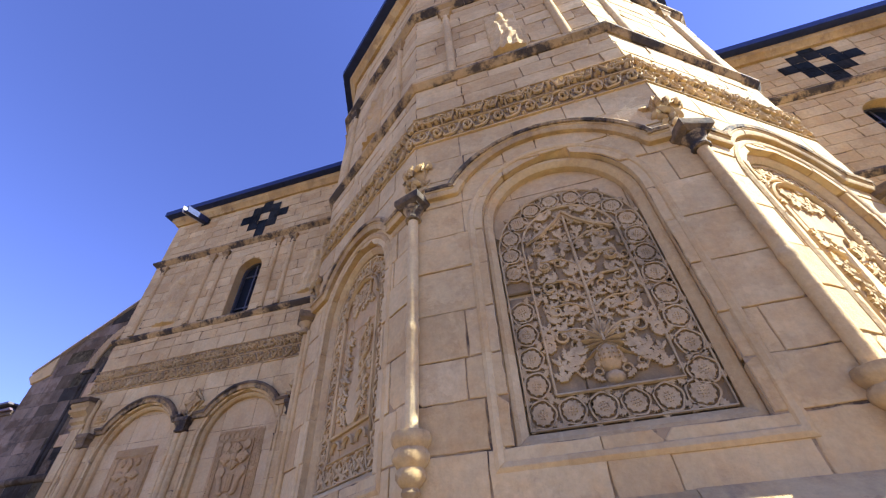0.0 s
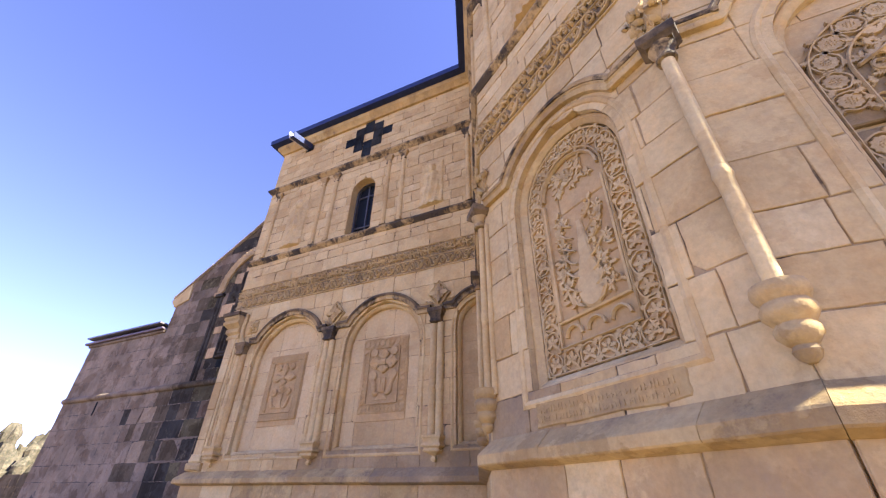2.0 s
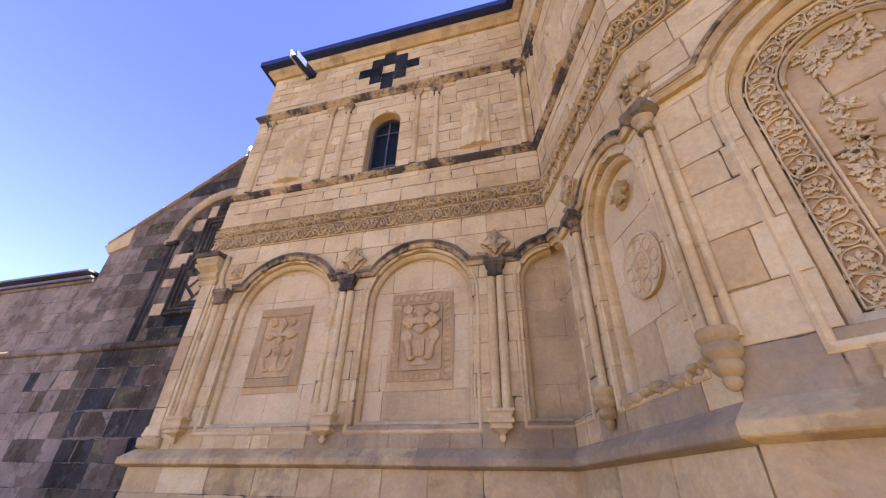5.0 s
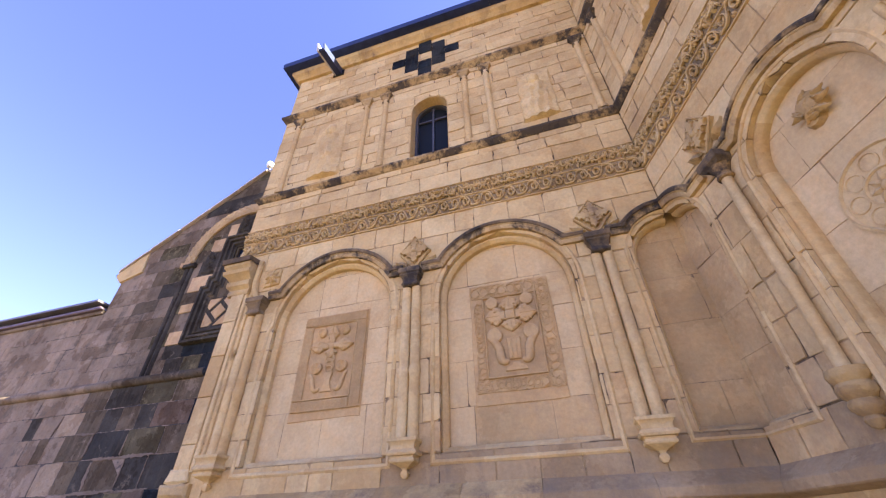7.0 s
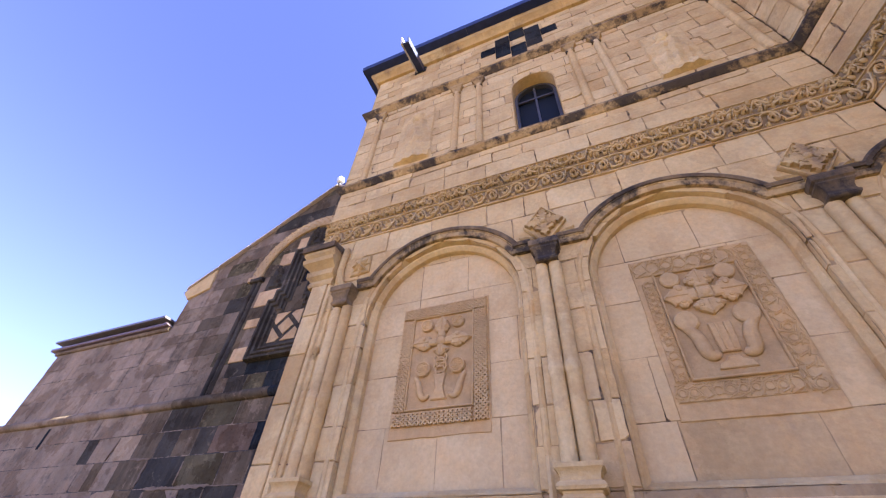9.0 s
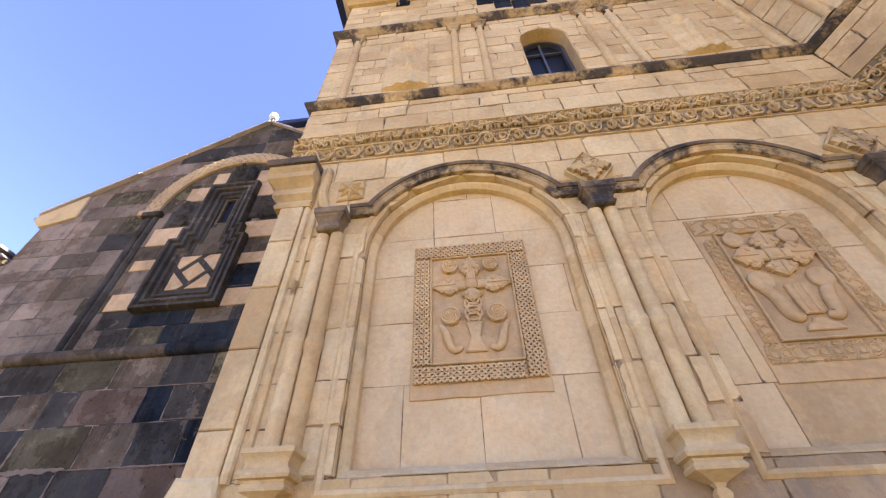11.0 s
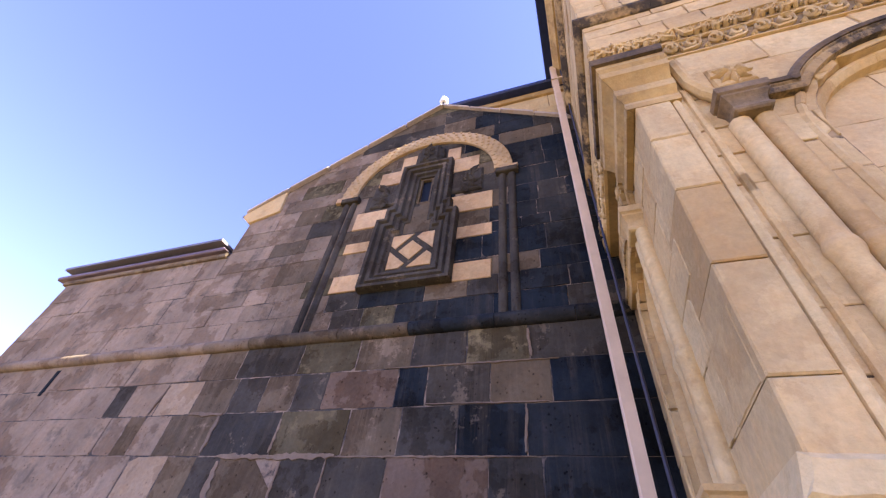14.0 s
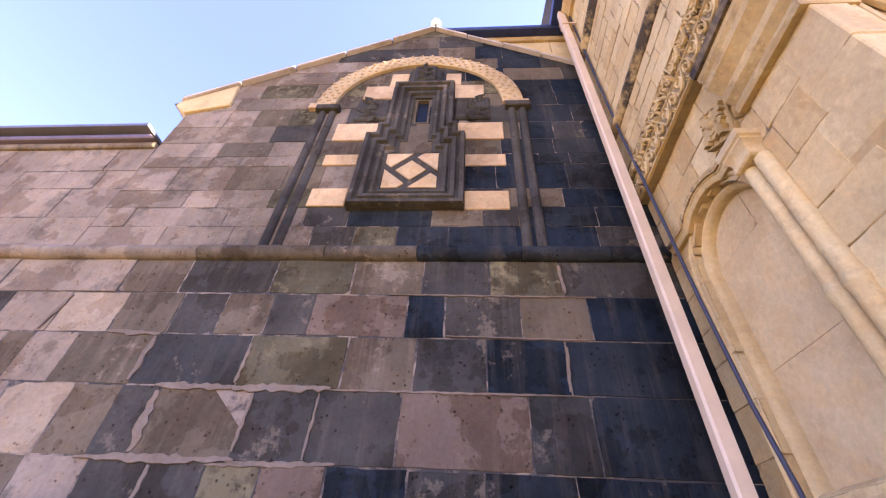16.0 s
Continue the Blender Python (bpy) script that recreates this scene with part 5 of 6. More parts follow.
def carved_panel(m, label, c, hw, zb, zs, kind, seed, y=0.09, mat=None, ground=None):
    """A carved slab with a border of rosettes and a tree (0) or stems with fruit (1) inside."""
    mat, ground = mat or LIME_CARVED, ground or LIME_OCHRE
    rosette, leaves = retouched(ROSETTES[kind], mat), [retouched(q, mat) for q in LEAVES]
    r, deep = random.Random(seed), deeper(y)
    top = thing("carved_relief", label, "relief", m, "carved panels of the apse")
    outline = arch(c, hw - 0.006, zb + 0.006, zs)
    for cuts in ([(0, 1, 2.715), (1, 0, c - 0.12)], [(0, 1, 2.615), (-1, 0, -c + 0.117)], [(0, -1, -2.742), (1, 0, c - 0.12)], [(0, -1, -2.619), (-1, 0, -c + 0.117), (0, 1, 3.02)], [(0, -1, -3.023), (-1, 0, -c + 0.117)]):
        piece = outline[::-1]
        for cut in cuts:
            piece = clip(piece, *cut)
        if len(piece) > 2:
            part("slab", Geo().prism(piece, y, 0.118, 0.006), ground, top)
    inset = 0.068
    mid = arch(c, hw - inset, zb + inset, zs)
    mid = mid + [mid[0]]
    for x, z, a in along(mid, 0.118):
        if kind == 0 and x < c - 0.12 and abs(z - 2.73) < 0.045:
            continue
        part("rosette", rosette, mat, top, m=at(x, y, z, r.uniform(-20, 20)) @ Matrix.Diagonal((r.uniform(0.95, 1.1), 1.3, r.uniform(0.95, 1.1), 1)))
    for d, w in ((0.008, 0.005), (0.134, 0.007)):
        way = arch(c, hw - d - 0.004, zb + d, zs)
        part("border_rib", Geo().tube([(x, y - 0.006, z) for x, z in way + [way[0]]], w, 5), mat, top, m=deep, smooth=50)
    iw, b, t = hw - 0.15, zb + 0.15, zs + hw - 0.15
    if kind == 0:
        g = Geo().dome(c, y, b + 0.12, 0.06, 0.02, 0.07, 12, 3).dome(c, y, b + 0.03, 0.04, 0.016, 0.03, 10, 2)
        for i in range(5):
            for j in range(3):
                g.dome(c - 0.04 + 0.02 * i, y - 0.014, b + 0.1 + 0.02 * j, 0.006, 0.012, 0.007, 5, 2)
        part("vase", g, mat, top, m=deep, smooth=50)
        part("stem", Geo().tube([(c, y - 0.01, b + 0.18 + (t - b - 0.25) * i / 6) for i in range(7)], 0.008, 6), mat, top, m=deep, smooth=50)
        for s in (-1, 1):
            for k in range(5):
                z0 = b + 0.2 + (t - b - 0.34) * k / 5
                pts = [(c + s * 0.142 * q / 6, y - 0.008, z0 + 0.062 * math.sin(math.pi * 0.62 * q / 6)) for q in range(7)] + spiral(c + s * 0.16, z0 + 0.03, 0.035, 0.01, 120 if s < 0 else 60, 1.0 * (1 if s < 0 else -1), y - 0.01, 10)
                part("stem", Geo().tube(pts, 0.006, 5), mat, top, m=deep, smooth=50)
            for k in range(6):
                a = 90 + s * (12 + 22 * k)
                part("frond", Geo().leaf(c + s * 0.012, y, b + 0.18, 0.17 - 0.008 * k, 0.026, a, 0.02), mat, top, m=deep, smooth=50)
            part("ogee_rib", Geo().tube([(c, y - 0.012, t - 0.03), (c + s * 0.05, y - 0.014, t - 0.10), (c + s * 0.13, y - 0.012, t - 0.16), (c + s * (iw - 0.01), y - 0.008, t - 0.21)], 0.008, 5), mat, top, m=deep, smooth=50)
        spots = []
        for _ in range(2500):
            u, z = r.uniform(0.02, iw - 0.015), r.uniform(b + 0.03, t - 0.03)
            if z > zs and math.hypot(u, z - zs) > iw - 0.02 or z < b + 0.22 and u < 0.08 or abs(z - 2.73) < 0.03 and u > 0.12:
                continue
            if all(math.hypot(u - p, z - q) > 0.046 for p, q in spots):
                spots.append((u, z))
        for u, z in spots:
            k, a = r.randrange(3), r.uniform(-70, 70)
            for s in (-1, 1):
                part("leaf", leaves[k], mat, top, m=at(c + s * u, y, z, -s * a) @ Matrix.Diagonal((s * 0.85, 1.3, 0.85, 1)))
    else:
        bottle = [(0.02, 0.14), (0.05, 0.15), (0.085, 0.2), (0.092, 0.27), (0.07, 0.35), (0.045, 0.43), (0.038, 0.52), (0.024, 0.62), (0.02, 0.68)]
        part("vase", Geo().prism([(c + 0.01 + u, b + v) for u, v in mirrored(bottle)], y - 0.016, 0.003 + y, 0.01), mat, top)
        for x in (-0.15, 0.0, 0.15):
            part("half_disc", Geo().tube([(c + x + 0.055 * math.cos(math.pi * i / 8), y - 0.006, b + 0.03 + 0.055 * math.sin(math.pi * i / 8)) for i in range(9)], 0.009, 5), mat, top, m=deep, smooth=50)
        part("cross_rib", Geo().tube([(c - iw, y - 0.006, b + 0.12), (c + iw, y - 0.006, b + 0.13)], 0.009, 5), mat, top, m=deep, smooth=50)
        for s in (-1, 1):
            part("side_rib", Geo().tube([(c + s * (iw - 0.005), y - 0.006, b + 0.13), (c + s * (iw - 0.005), y - 0.006, t - 0.27 - 0.06 * (s > 0))], 0.009, 5), mat, top, m=deep, smooth=50)
            for k in range(7):
                z, x = b + 0.2 + 0.085 * k, c + s * r.uniform(0.105, 0.15)
                stalk = [(c + s * 0.05, y - 0.006, z - 0.045), (c + s * 0.085, y - 0.008, z - 0.03), (x, y - 0.008, z + 0.02)]
                part("stem", Geo().tube(stalk, 0.0065, 5), mat, top, m=deep, smooth=50)
                for q in range(3):
                    part("leaf", leaves[(k + q) % 3], mat, top, m=at(x + r.uniform(-0.035, 0.035), y, z + r.uniform(-0.03, 0.03), r.uniform(-80, 80)) @ Matrix.Diagonal((0.85, 1.25, 0.85, 1)))
        way = [(c + (iw - 0.01) * math.cos(math.pi * i / 14), y - 0.008, t - iw + 0.0 + (iw - 0.03) * math.sin(math.pi * i / 14)) for i in range(15)]
        part("arch_rib", Geo().tube(way, 0.011, 5), mat, top, m=deep, smooth=50)
        for _ in range(26):
            a, q = r.uniform(0.1, math.pi - 0.1), r.uniform(0.02, iw - 0.05)
            part("leaf", leaves[r.randrange(3)], mat, top, m=at(c + q * math.cos(a), y, t - iw - 0.02 + q * math.sin(a), r.uniform(0, 360)) @ Matrix.Diagonal((0.75, 1.1, 0.75, 1)))
    return top


# The tree panel's ground is coloured dark for shade between the leaves.
carved_panel(M_F0, "limestone panel carved with a vase and leafy tree", 0.835, 0.385, 2.075, 3.0, 0, 61, mat=LIME_GREY, ground=LIME_GRIME_SHADE)
carved_panel(M_F1, "limestone panel carved with stems, fruit and rings", 0.82, 0.385, 2.085, 3.19, 1, 62)
carved_panel(M_E1, "sunlit limestone panel carved with stems and rings", 0.78, 0.385, 2.085, 3.19, 1, 63)


# ---- cross panels in the niches ----
def disc_outline(x, z, r, k=20):
    return [(x + r * math.cos(2 * math.pi * i / k), z + r * math.sin(2 * math.pi * i / k)) for i in range(k)]


def strip_lattice(x0, x1, z0, z1, y, r):
    """A basket weave of slanting bars, with square holes."""
    g, q = Geo(), 0.0285
    nx, nz = max(2, round((x1 - x0) / q)), max(2, round((z1 - z0) / q))
    for i in range(nx):
        for k in range(nz):
            cx, cz = x0 + (i + 0.5) * (x1 - x0) / nx, z0 + (k + 0.5) * (z1 - z0) / nz
            for s in (1, -1):
                d = Vector((q * 0.5, s * q * 0.5))
                n = Vector((-d.y, d.x)).normalized() * 0.0052
                pts = [(cx - d.x - n.x, cz - d.y - n.y), (cx + d.x - n.x, cz + d.y - n.y), (cx + d.x + n.x, cz + d.y + n.y), (cx - d.x + n.x, cz - d.y + n.y)]
                g.prism(pts, y - 0.014 - 0.002 * (s == (1 if (i + k) % 2 else -1)), y, 0.002)
    return g


def strip_stars(x0, x1, z0, z1, y, r):
    """A worn band of interlaced rings and stars."""
    g = Geo()
    along_x = x1 - x0 > z1 - z0
    long0, long1, mid, half = (x0, x1, (z0 + z1) / 2, (z1 - z0) / 2) if along_x else (z0, z1, (x0 + x1) / 2, (x1 - x0) / 2)
    k = max(2, round((long1 - long0) / (half * 1.25)))
    for i in range(k):
        c = long0 + (i + 0.5) * (long1 - long0) / k
        x, z = (c, mid) if along_x else (mid, c)
        if r.random() < 0.55:
            g.tube(circle(x, z, half * r.uniform(0.4, 0.5), y - 0.003, 9), 0.0045, 4)
        for a in range(0, 360, 45):
            if r.random() < 0.72:
                d = Vector((math.cos(radians(a + 22)), math.sin(radians(a + 22))))
                e = Vector((math.cos(radians(a + 95)), math.sin(radians(a + 95))))
                p, q = d * half * 0.95, e * half * 0.7
                g.tube([(x + p.x, y - 0.003, z + p.y), (x + q.x, y - 0.004, z + q.y)], 0.0045, 4)
    for side in (-1, 1):
        for i in range(k * 2):
            if r.random() < 0.7:
                c, l = long0 + (i + 0.5) * (long1 - long0) / k / 2, (long1 - long0) / k / 5
                o = mid + side * half * 0.95
                g.tube([(c - l, y - 0.003, o), (c + l, y - 0.003, o)] if along_x else [(o, y - 0.003, c - l), (o, y - 0.003, c + l)], 0.0045, 4)
    return g


def cross_panel(label, x0, x1, z0, z1, ix0, ix1, iz0, iz1, foot, plain_discs, seed):
    """A carved cross with four discs in a sunk field, framed by four carved strips."""
    r, y = random.Random(seed), 0.115
    top = thing("cross_panel", label, "relief", M_A, "cross panels")
    part("margin", Geo().prism(ragged(rect_of(x0 - 0.012, x1 + 0.012, foot, z1 + 0.012), r, 0.008), y - 0.008, 0.12, 0.003), LIME_OCHRE, top)
    gap, weave = 0.012, strip_stars if plain_discs else strip_lattice
    for a, b, c, d in ((x0, x1 - 0.115 * plain_discs, iz1 + gap, z1), (x0 + 0.02 * plain_discs, ix0 - gap, iz0 - gap, iz1 + gap - 0.012 - 0.03 * plain_discs), (ix1 + gap, x1, z0, iz1 + gap - 0.006 + 0.11 * plain_discs), (x0 + 0.004, ix1 + gap - 0.006, z0, iz0 - gap - 0.006)):
        strip = part("border", Geo().prism(ragged(rect_of(a, b, c, d), r, 0.005), y - 0.013, y - 0.006, 0.003), LIME_OCHRE, top)
        tagged(part("weave", weave(a + 0.004, b - 0.004, c + 0.004, d - 0.004, y - 0.013, r), LIME_OCHRE, strip, "worn interlaced carving"), kind="stuff")
    for a, b, c, d in ((ix0 - 0.008, ix1 + 0.008, iz1, iz1 + 0.011), (ix0 - 0.008, ix1 + 0.008, iz0 - 0.011, iz0), (ix0 - 0.011, ix0, iz0, iz1), (ix1, ix1 + 0.011, iz0, iz1)):
        part("inner_rib", Geo().prism(rect_of(a, b, c, d), y - 0.03, y - 0.006, 0.004), LIME_OCHRE, top)
    # Field is coloured darker than the cross to paint shade round the relief.
    part("field", Geo().prism(rect_of(ix0, ix1, iz0, iz1), y - 0.0125, y - 0.004, 0.0), LIME_FIELD_SHADE, top)
    cx, w, h = (ix0 + ix1) / 2, ix1 - ix0, iz1 - iz0
    f, out = y - 0.011, 0.034
    cz = iz0 + h * (0.73 if plain_discs else 0.68)
    fat = 1.2 if plain_discs else 0.85
    for a, ln in ((0, w * 0.49), (180, w * 0.49), (90, iz0 + h * 0.985 - cz), (270, h * (0.21 if plain_discs else 0.17))):
        half = [(0.0315 * fat / ln, -0.03), (0.35, -0.03), (0.37, -0.047), (0.45, -0.05), (0.47, -0.06), (0.55, -0.066), (0.66, -0.06), (0.7, -0.045), (0.78, -0.048), (0.84, -0.03), (0.92, -0.017), (1.0, -0.006)]
        side = [(u * ln, v * fat) for u, v in half]
        shape = side + [(u, -v) for u, v in reversed(side)]
        g = Geo().prism(turned_about(shape, cx, cz, a), f - out, f, 0.009)
        g.tube([(p, f - out - 0.001, q) for p, q in turned_about([(0.4 * ln, 0), (0.95 * ln, 0)], cx, cz, a)], 0.006, 5)
        for s in (-1, 1):
            p, q = turned_about([(ln * 0.57, s * 0.034 * fat)], cx, cz, a)[0]
            g.dome(p, f - out + 0.002, q, 0.017, 0.010, 0.017, 8, 2)
        part("cross_arm", g, LIME_OCHRE, top)
    part("centre", Geo().prism(rect_of(cx - 0.0305 * fat, cx + 0.0305 * fat, cz - 0.0305 * fat, cz + 0.0305 * fat), f - out - 0.003, f, 0.006), LIME_OCHRE, top)
    part("knob", Geo().dome(cx, f - out + 0.002, cz, 0.034, 0.013, 0.034, 10, 2), LIME_OCHRE, top, smooth=50)
    for sx in (-1, 1):
        for z, off, rr in (((0.925, 0.335, 0.125), (0.49, 0.335, 0.145)) if plain_discs else ((0.895, 0.265, 0.105), (0.39, 0.275, 0.12))):
            px, pz, rr = cx + sx * w * off, iz0 + h * z, w * rr
            g = Geo().prism(disc_outline(px, pz, rr), f - 0.024, f, 0.006)
            disc = part("disc", g, LIME_OCHRE, top, smooth=30)
            if not plain_discs:
                part("rim", Geo().tube(circle(px, pz, rr * 0.88, f - 0.024), 0.006, 5), LIME_OCHRE, disc, smooth=50)
                for a in range(0, 360, 60):
                    part("swirl", Geo().tube(spiral(px, pz, rr * 0.75, rr * 0.12, a, 0.35, f - 0.024, 6), 0.006, 4), LIME_OCHRE, disc, smooth=50)
    if plain_discs:
        # a column between two boot-shaped curls
        part("column", Geo().prism([(cx + w * u, iz0 + h * v) for u, v in mirrored([(0.1, 0.18), (0.115, 0.24), (0.125, 0.44)])], f - 0.02, f, 0.005), LIME_OCHRE, top)
        for u in (-0.042, 0.042):
            part("fluting", Geo().tube([(cx + w * u, f - 0.021, iz0 + h * 0.2), (cx + w * u * 1.1, f - 0.021, iz0 + h * 0.43)], 0.007, 5), LIME_OCHRE, top, smooth=50)
        for s in (-1, 1):
            way = rounded([(0.42, 0.45), (0.34, 0.41), (0.27, 0.33), (0.26, 0.2), (0.2, 0.155), (0.13, 0.185)], 2)
            pts = [(cx + s * w * u, f - 0.008, iz0 + h * v) for u, v in way]
            part("scroll", Geo().tube(pts, [0.01 + 0.026 * math.sin(math.pi * (i + 0.5) / len(pts)) ** 0.8 for i in range(len(pts))], 8, 0.72), LIME_OCHRE, top, smooth=60)
        part("base", Geo().prism([(cx + w * u, iz0 + h * v) for u, v in mirrored([(0.2, 0.05), (0.17, 0.09), (0.09, 0.12), (0.06, 0.15)])], f - 0.014, f, 0.005), LIME_OCHRE, top)
    else:
        g = Geo()
        for k in range(5):
            z = iz0 + h * (0.36 + 0.045 * k)
            g.tube(circle(cx, z, w * (0.075 + 0.025 * (k % 2)), f - 0.014, 12), 0.007, 5)
        part("knotwork", g, LIME_OCHRE, top, smooth=50)
        part("shaft", Geo().prism([(cx + w * u, iz0 + h * v) for u, v in mirrored([(0.12, 0.07), (0.09, 0.12), (0.06, 0.2), (0.1, 0.33)])], f - 0.017, f, 0.006), LIME_OCHRE, top)
        for sx in (-1, 1):
            way = rounded([(0.40, 0.32), (0.33, 0.25), (0.30, 0.14), (0.24, 0.085), (0.15, 0.12)], 2)
            pts = [(cx + sx * w * u, f - 0.008, iz0 + h * v) for u, v in way]
            part("scroll", Geo().tube(pts, [0.007 + 0.016 * math.sin(math.pi * (i + 0.5) / len(pts)) for i in range(len(pts))], 7, 0.9), LIME_OCHRE, top, smooth=60)
    return top


cross_panel("limestone cross panel with ringed discs and lattice border", -5.73, -5.095, 2.40, 3.255, -5.635, -5.198, 2.50, 3.152, 2.33, False, 71)
cross_panel("limestone cross panel with plain discs and worn border", -4.14, -3.50, 2.388, 3.285, -4.035, -3.615, 2.50, 3.152, 2.305, True, 72)

# ---- rosettes over the capitals ----
DIAMOND = [(0, -0.135), (0.105, 0.0), (0, 0.125), (-0.105, 0.0)]
ROS_PLATE = mesh_of("plate", Geo().prism(ragged(DIAMOND, random.Random(84), 0.006), -0.018, 0.005, 0.004), LIME_WORN, 30)
ROS_RIM = mesh_of("rim", Geo().tube([(x * 0.93, -0.02, z * 0.93) for x, z in DIAMOND + DIAMOND[:1]], 0.006, 6), LIME_WORN, 30)
ROS_PETAL = mesh_of("petal", palmette(Geo(), 0.01, 0, 0.082, 0.062, 0, -0.04), LIME_WORN, 20)
ROS_LEAF = mesh_of("leaf", Geo().leaf(0, 0, 0, 0.11, 0.06, 0, 0.035, 1), LIME_WORN, 50)
ROS_KNOB = mesh_of("knob", Geo().dome(0, -0.024, 0, 0.024, 0.028, 0.024, 8, 2), LIME_WORN, 50)


def spandrel_rosette(m, size=1.0):
    top = thing("spandrel_rosette", "diamond-shaped carved leaf rosette over a capital", "rosette", m @ Matrix.Scale(size, 4), "rosettes over the capitals")
    part("plate", ROS_PLATE, LIME_WORN, top)
    part("rim", ROS_RIM, LIME_WORN, top)
    for a in (0, 90, 180, 270):
        part("petal", ROS_PETAL, LIME_WORN, top, m=at(0, 0, 0, a))
    for a in (45, 135, 225, 315):
        part("petal", ROS_PETAL, LIME_WORN, top, m=at(0, 0, 0, a) @ Matrix.Diagonal((0.7, 0.9, 0.7, 1)))
    part("knob", ROS_KNOB, LIME_WORN, top)
    for s in (-1, 1):
        part("leaf", ROS_LEAF, LIME_WORN, top, m=at(s * 0.05, 0, -0.1, 90 - s * 55) @ Matrix.Scale(0.9, 4))


for m in (M_A @ at(-4.61, 0, 3.70), M_A @ at(-3.035, 0, 3.70), M_F2 @ at(0.62, 0, 3.78), M_W @ at(2.22, 0.075, 3.74, 20)):
    spandrel_rosette(m, 1.5)
block = thing("carved_block", "small carved leaf block beside the impost", "carving", M_A @ at(-6.17, 0, 3.74))
part("plate", Geo().prism([(-0.09, -0.10), (0.09, -0.08), (0.085, 0.10), (-0.085, 0.10)], -0.02, 0.005, 0.01), LIME_WORN, block)
for k in range(8):
    part("leaf", ROS_LEAF, LIME_WORN, block, m=at(0, -0.02, 0, 45 * k) @ Matrix.Scale(0.8, 4))
part("knob", ROS_KNOB, LIME_WORN, block)


def corner_carving(m):
    """A jutting leaf cluster over a capital on the apse corner."""
    top = thing("corner_carving", "worn leaf carving jutting over a corner capital", "carving", m, "carvings on the apse corners")
    part("core", Geo().turned([(0.045, 3.505), (0.06, 3.60), (0.095, 3.71), (0.135, 3.79), (0.135, 3.81), (0.02, 3.92)], 4, (0, 0.0), 0.95, 0.95, 45), LIME_WORN, top, smooth=40)
    r = random.Random(81)
    for k in range(22):
        a, z = r.uniform(-75, 75), r.uniform(3.56, 3.80)
        d = 0.045 + (z - 3.5) * 0.24
        part("leaf", ROS_LEAF, LIME_WORN, top, m=pose(d * math.sin(radians(a)), -d * math.cos(radians(a)), z, 0, 0, a) @ at(0, 0, 0, 90 + r.uniform(-50, 50)) @ Matrix.Scale(0.8, 4))


for (x, y), a in ((K12, 52.45), (K01, 17.75), (K10, -17.75)):
    corner_carving(pose(x, y, 0, 0, 0, -a) @ at(0, 0.07))

# ---- boss and disc on the plain apse niche ----
boss = thing("carved_boss", "worn lump of carving at the niche head", "carving", M_F2)
part("core", Geo().dome(1.16, 0.118, 3.33, 0.085, 0.07, 0.10, 10, 3).dome(1.13, 0.118, 3.25, 0.06, 0.05, 0.05, 8, 2), LIME_WORN, boss, smooth=40)
r = random.Random(82)
for k in range(16):
    part("leaf", ROS_LEAF, LIME_WORN, boss, m=at(1.16 + r.uniform(-0.05, 0.05), 0.07, 3.31 + r.uniform(-0.07, 0.07), r.uniform(0, 360)) @ Matrix.Scale(0.7, 4))
disc = thing("carved_disc", "shallow limestone disc with a central rosette", "relief", M_F2)
part("plate", Geo().prism([(1.17 + 0.213 * math.cos(2 * math.pi * i / 32), 2.745 + 0.213 * math.sin(2 * math.pi * i / 32)) for i in range(32)], 0.095, 0.118, 0.008), LIME_CARVED, disc)
for q, w in ((0.203, 0.011), (0.088, 0.009)):
    part("ring", Geo().tube(circle(1.17, 2.74, q, 0.093, 28), w, 5), LIME_CARVED, disc, smooth=50)
g = Geo().dome(1.17, 0.095, 2.74, 0.03, 0.02, 0.03, 8, 2)
for k in range(8):
    g.leaf(1.17 + 0.02 * math.cos(math.pi * k / 4), 0.095, 2.74 + 0.02 * math.sin(math.pi * k / 4), 0.06, 0.035, 45 * k, 0.014)
part("rosette", g, LIME_CARVED, disc, smooth=50)
for k in range(8):
    a = math.pi * k / 4
    part("petal_ring", Geo().tube(circle(1.17 + 0.138 * math.cos(a), 2.74 + 0.138 * math.sin(a), 0.042, 0.094, 12), 0.006, 5), LIME_CARVED, disc, smooth=50)

# ---- worn reliefs of the upper storey ----
def half_shaft(m, u, z0=5.04, z1=6.46):
    top = thing("half_shaft", "worn limestone half shaft of the upper storey", "column", m, "half shafts of the upper storey")
    part("shaft", Geo().turned([(0.042, z0), (0.038, (z0 + z1) / 2), (0.038, z1 - 0.12)], 10, (u, 0.0)), LIME, top, smooth=40)
    part("capital", Geo().turned([(0.05, z1 - 0.17), (0.07, z1 - 0.16), (0.055, z1 - 0.14), (0.06, z1 - 0.10), (0.10, z1 - 0.05), (0.115, z1 - 0.04), (0.115, z1)], 4, (u, 0.0), 1, 0.7, 45), LIME_SOOT, top)
    part("base", Geo().turned([(0.07, z0), (0.065, z0 + 0.04), (0.04, z0 + 0.07)], 4, (u, 0.0), 1, 0.7, 45), LIME_WORN, top)


for u in (-6.45, -5.38, -5.10, -4.02, -3.74, -2.62):
    half_shaft(M_A, u)
for m, u in ((M_F0, 1.34), (M_F0, 0.34), (M_F1, 0.25), (M_F1, 1.3), (M_F2, 0.25), (M_F2, 1.5), (M_E1, 0.3), (M_E1, 1.3)):
    half_shaft(m, u)


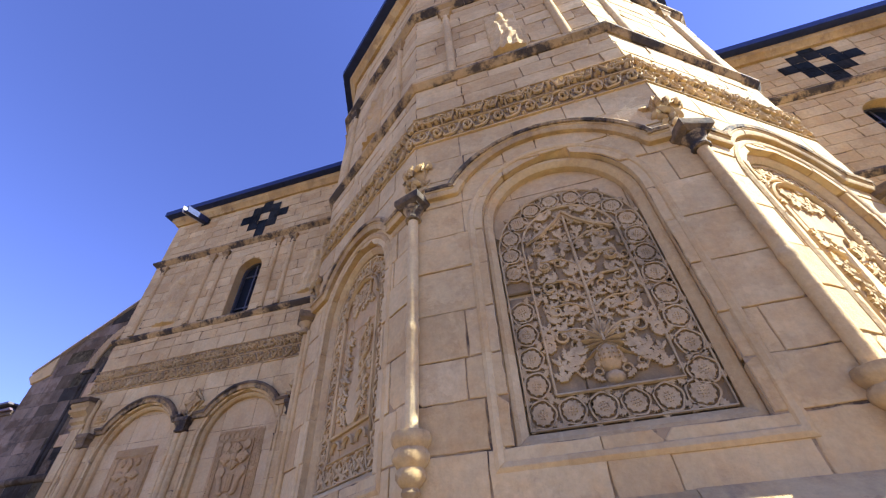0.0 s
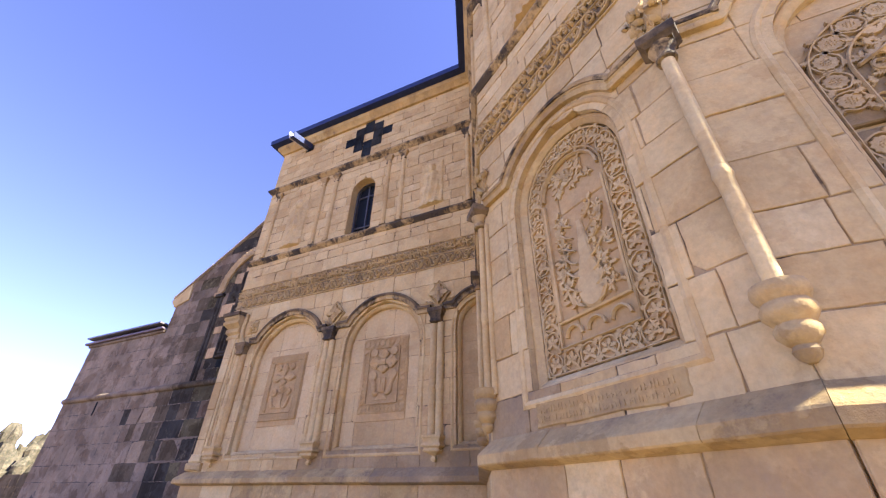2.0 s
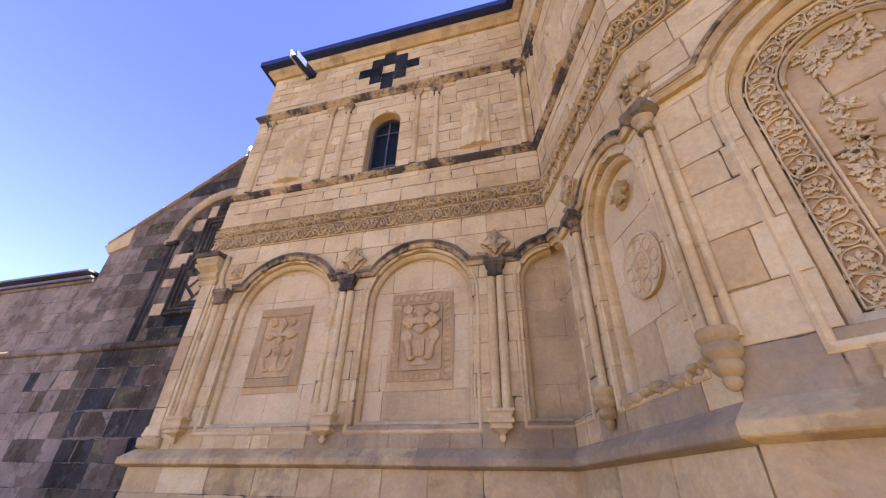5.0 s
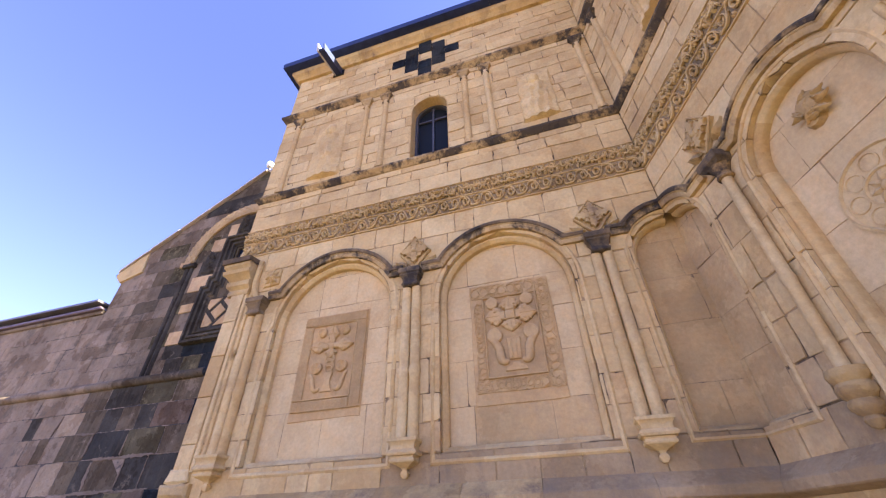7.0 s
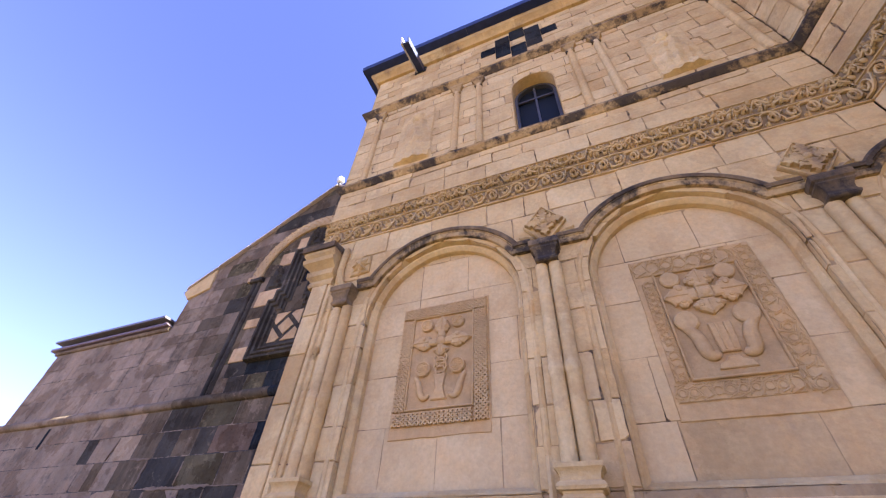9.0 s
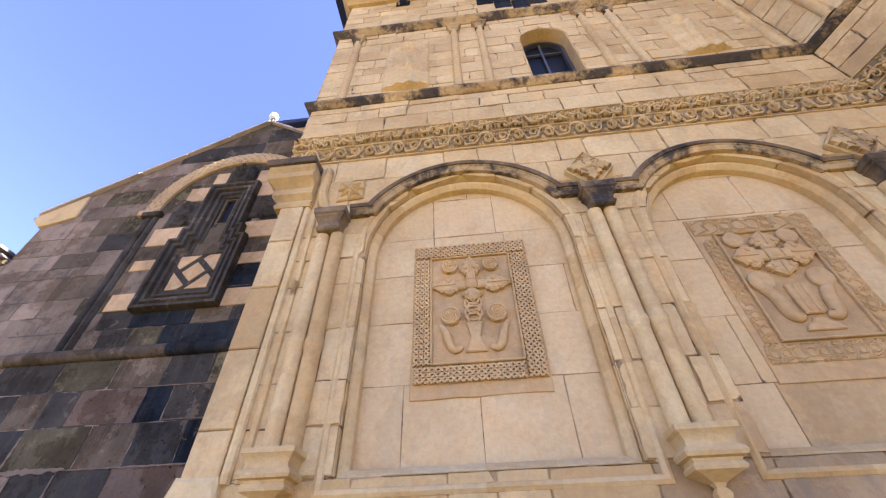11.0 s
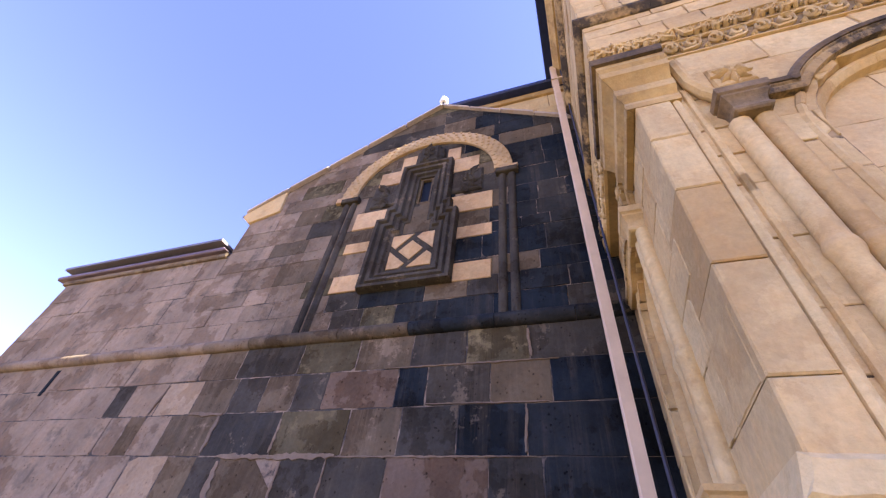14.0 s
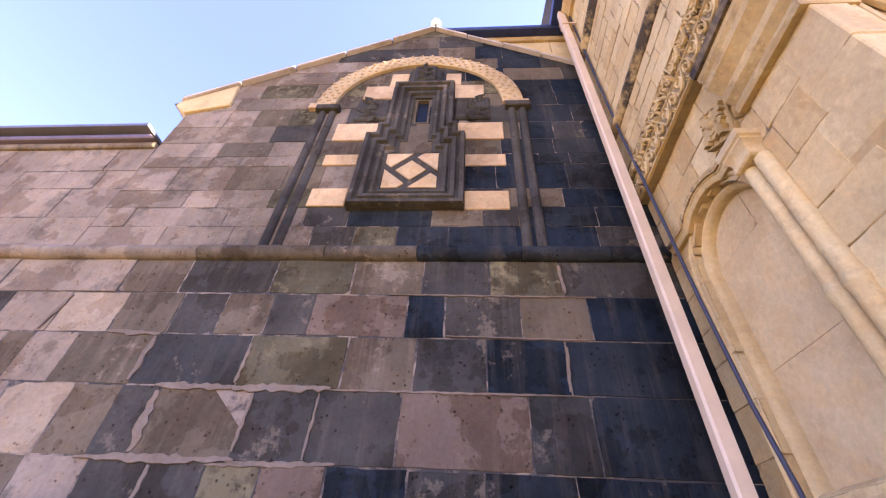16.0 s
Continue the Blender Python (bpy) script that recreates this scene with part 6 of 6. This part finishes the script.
def eroded(u0, u1, z0, z1, nu, nz, rise, r):
    """A slab with an uneven outline and a surface that rise(a, b) lifts, a and b from 0 to 1."""
    g, verts, faces = Geo(), [], []
    q = Vector((r.uniform(0, 50), r.uniform(0, 50), 0))
    for k in range(nz + 1):
        for i in range(nu + 1):
            a, b = i / nu, k / nz
            wob = noise.noise_vector(q + Vector((a * 3.1, b * 5.3, 1.0))) * 0.016
            rim = i in (0, nu) or k in (0, nz)
            rough = noise.noise(q + Vector((a * 7, b * 15, 0.0))) * 0.009 + noise.noise(q + Vector((a * 19, b * 37, 3.0))) * 0.005
            verts.append((u0 + (u1 - u0) * a + wob.x, 0.012 if rim else min(-0.018 - rise(a, b) - rough * 1.6, -0.002), z0 + (z1 - z0) * b + wob.y))
    for k in range(nz):
        for i in range(nu):
            p = k * (nu + 1) + i
            faces.append((p, p + 1, p + nu + 2, p + nu + 1))
    return g.add(verts, faces)


def worn_relief(m, u, z0, z1, w, seed):
    """A weathered slab on which only shallow folds are left."""
    r = random.Random(seed)
    top = thing("worn_relief", "weathered plain limestone relief slab", "relief", m, "worn reliefs of the upper storey")
    p = r.uniform(0, 9)

    def rise(a, b):
        body = max(0.0, 1 - ((a - 0.5) / (0.36 - 0.12 * b)) ** 2) ** 0.5 if b < 0.74 and abs(a - 0.5) < 0.36 - 0.12 * b else 0.0
        fold = 0.35 * math.sin(a * 26 + 2.2 * math.sin(b * 6 + p)) * body
        knob = max(0.0, 1 - ((a - 0.5) / 0.15) ** 2 - ((b - 0.85) / 0.1) ** 2)
        plinth = 0.45 if b < 0.1 else 0.0
        worn = 0.55 + 0.45 * noise.noise(Vector((a * 2.3 + p, b * 4.1, seed)))
        return 0.06 * (body + fold + plinth) * worn + 0.05 * knob ** 0.5
    part("slab", eroded(u - w / 2, u + w / 2, z0, z1, 18, 44, rise, r), LIME, top, smooth=35)


worn_relief(M_A, -3.21, 5.14, 6.0, 0.40, 91)
worn_relief(M_A, -5.87, 5.12, 6.2, 0.46, 92)
worn_relief(M_F0, 0.86, 5.1, 5.95, 0.32, 93)
worn_relief(M_F1, 0.8, 5.1, 6.0, 0.34, 94)
worn_relief(M_F2, 0.85, 5.1, 6.0, 0.34, 95)

# ---- worn inscription under the carved niche ----
slab = thing("inscription_slab", "limestone slab with worn unreadable carved lines", "inscription", M_F1)
part("slab", Geo().prism(ragged(rect_of(0.40, 1.24, 1.838, 1.962), random.Random(99), 0.014), -0.008, 0.02, 0.005), LIME_WORN, slab)
g, r = Geo(), random.Random(96)
for row in range(2):
    u = 0.44
    while u < 1.18:
        w = r.uniform(0.005, 0.009)
        z = 1.862 + row * 0.042
        g.box(u, u + w, -0.0115, -0.004, z, z + r.uniform(0.014, 0.034))
        if r.random() < 0.4:
            g.box(u + w, u + w + 0.010, -0.011, -0.004, z + 0.008, z + 0.013)
        u += w + r.uniform(0.008, 0.022)
part("carved_line", g, LIME_WORN, slab)

# ---- far rocks and a low yard wall ----
def rocks(name, label, x, y, w, h, seed):
    r, g = random.Random(seed), Geo()
    for _ in range(260):
        cx, cy = x + r.gauss(0, w * 0.4), y + r.gauss(0, w * 0.3)
        hh = h * max(0.25, 1 - abs(cx - x) / w / 1.3) * r.uniform(0.45, 1.0)
        k, rad = 9, r.uniform(0.5, 1.2)
        prof = [(rad * r.uniform(0.7, 1.15) * (1 - 0.75 * (i / k) ** 3), hh * i / k) for i in range(k + 1)]
        before = len(g.v)
        g.turned(prof, 9, (cx, cy), r.uniform(0.7, 1.3), r.uniform(0.7, 1.3), r.uniform(0, 90))
        for i in range(before, len(g.v)):
            vx, vy, vz = g.v[i]
            q = noise.noise_vector(Vector((vx, vy, vz)) * 1.6) * 0.3
            g.v[i] = (vx + q.x, vy + q.y, max(vz + q.z, -0.2))
    return tagged(part(name, g, ROCK), label, "rocks", kind="stuff")


rocks("rock_outcrop", "sunlit pale rock towers on the far slope", -46, 24, 13, 7.6, 97)
yard = thing("yard_wall", "low dark tuff yard wall beyond the chapel", "wall", facet(0, 9.0, 0), kind="structure")
rng = random.Random(98)
part("wall_core", Geo().box(-24, -14.5, 0.05, 0.4, 0, 2.2), TUFF_JOINT, yard)
masonry(yard, -24, -14.5, courses(0, 2.25, 0.3, 0.4, rng), (0.4, 0.8), [], rng, TUFF, yb=0.05)

# ---- eroded sill under the plain apse niche ----
r, g = random.Random(99), Geo()
u = 0.80
while u < 1.62:
    w = r.uniform(0.03, 0.07)
    g.dome(u + w / 2, 0.01, 2.0 + r.uniform(-0.025, 0.02), w * r.uniform(0.6, 0.9), r.uniform(0.03, 0.06), r.uniform(0.02, 0.045), 7, 3)
    u += w * 0.8
tagged(part("eroded_sill", g, LIME_WORN, m=M_F2, smooth=60), "eroded limestone sill under the plain niche", "sill", kind="structure")
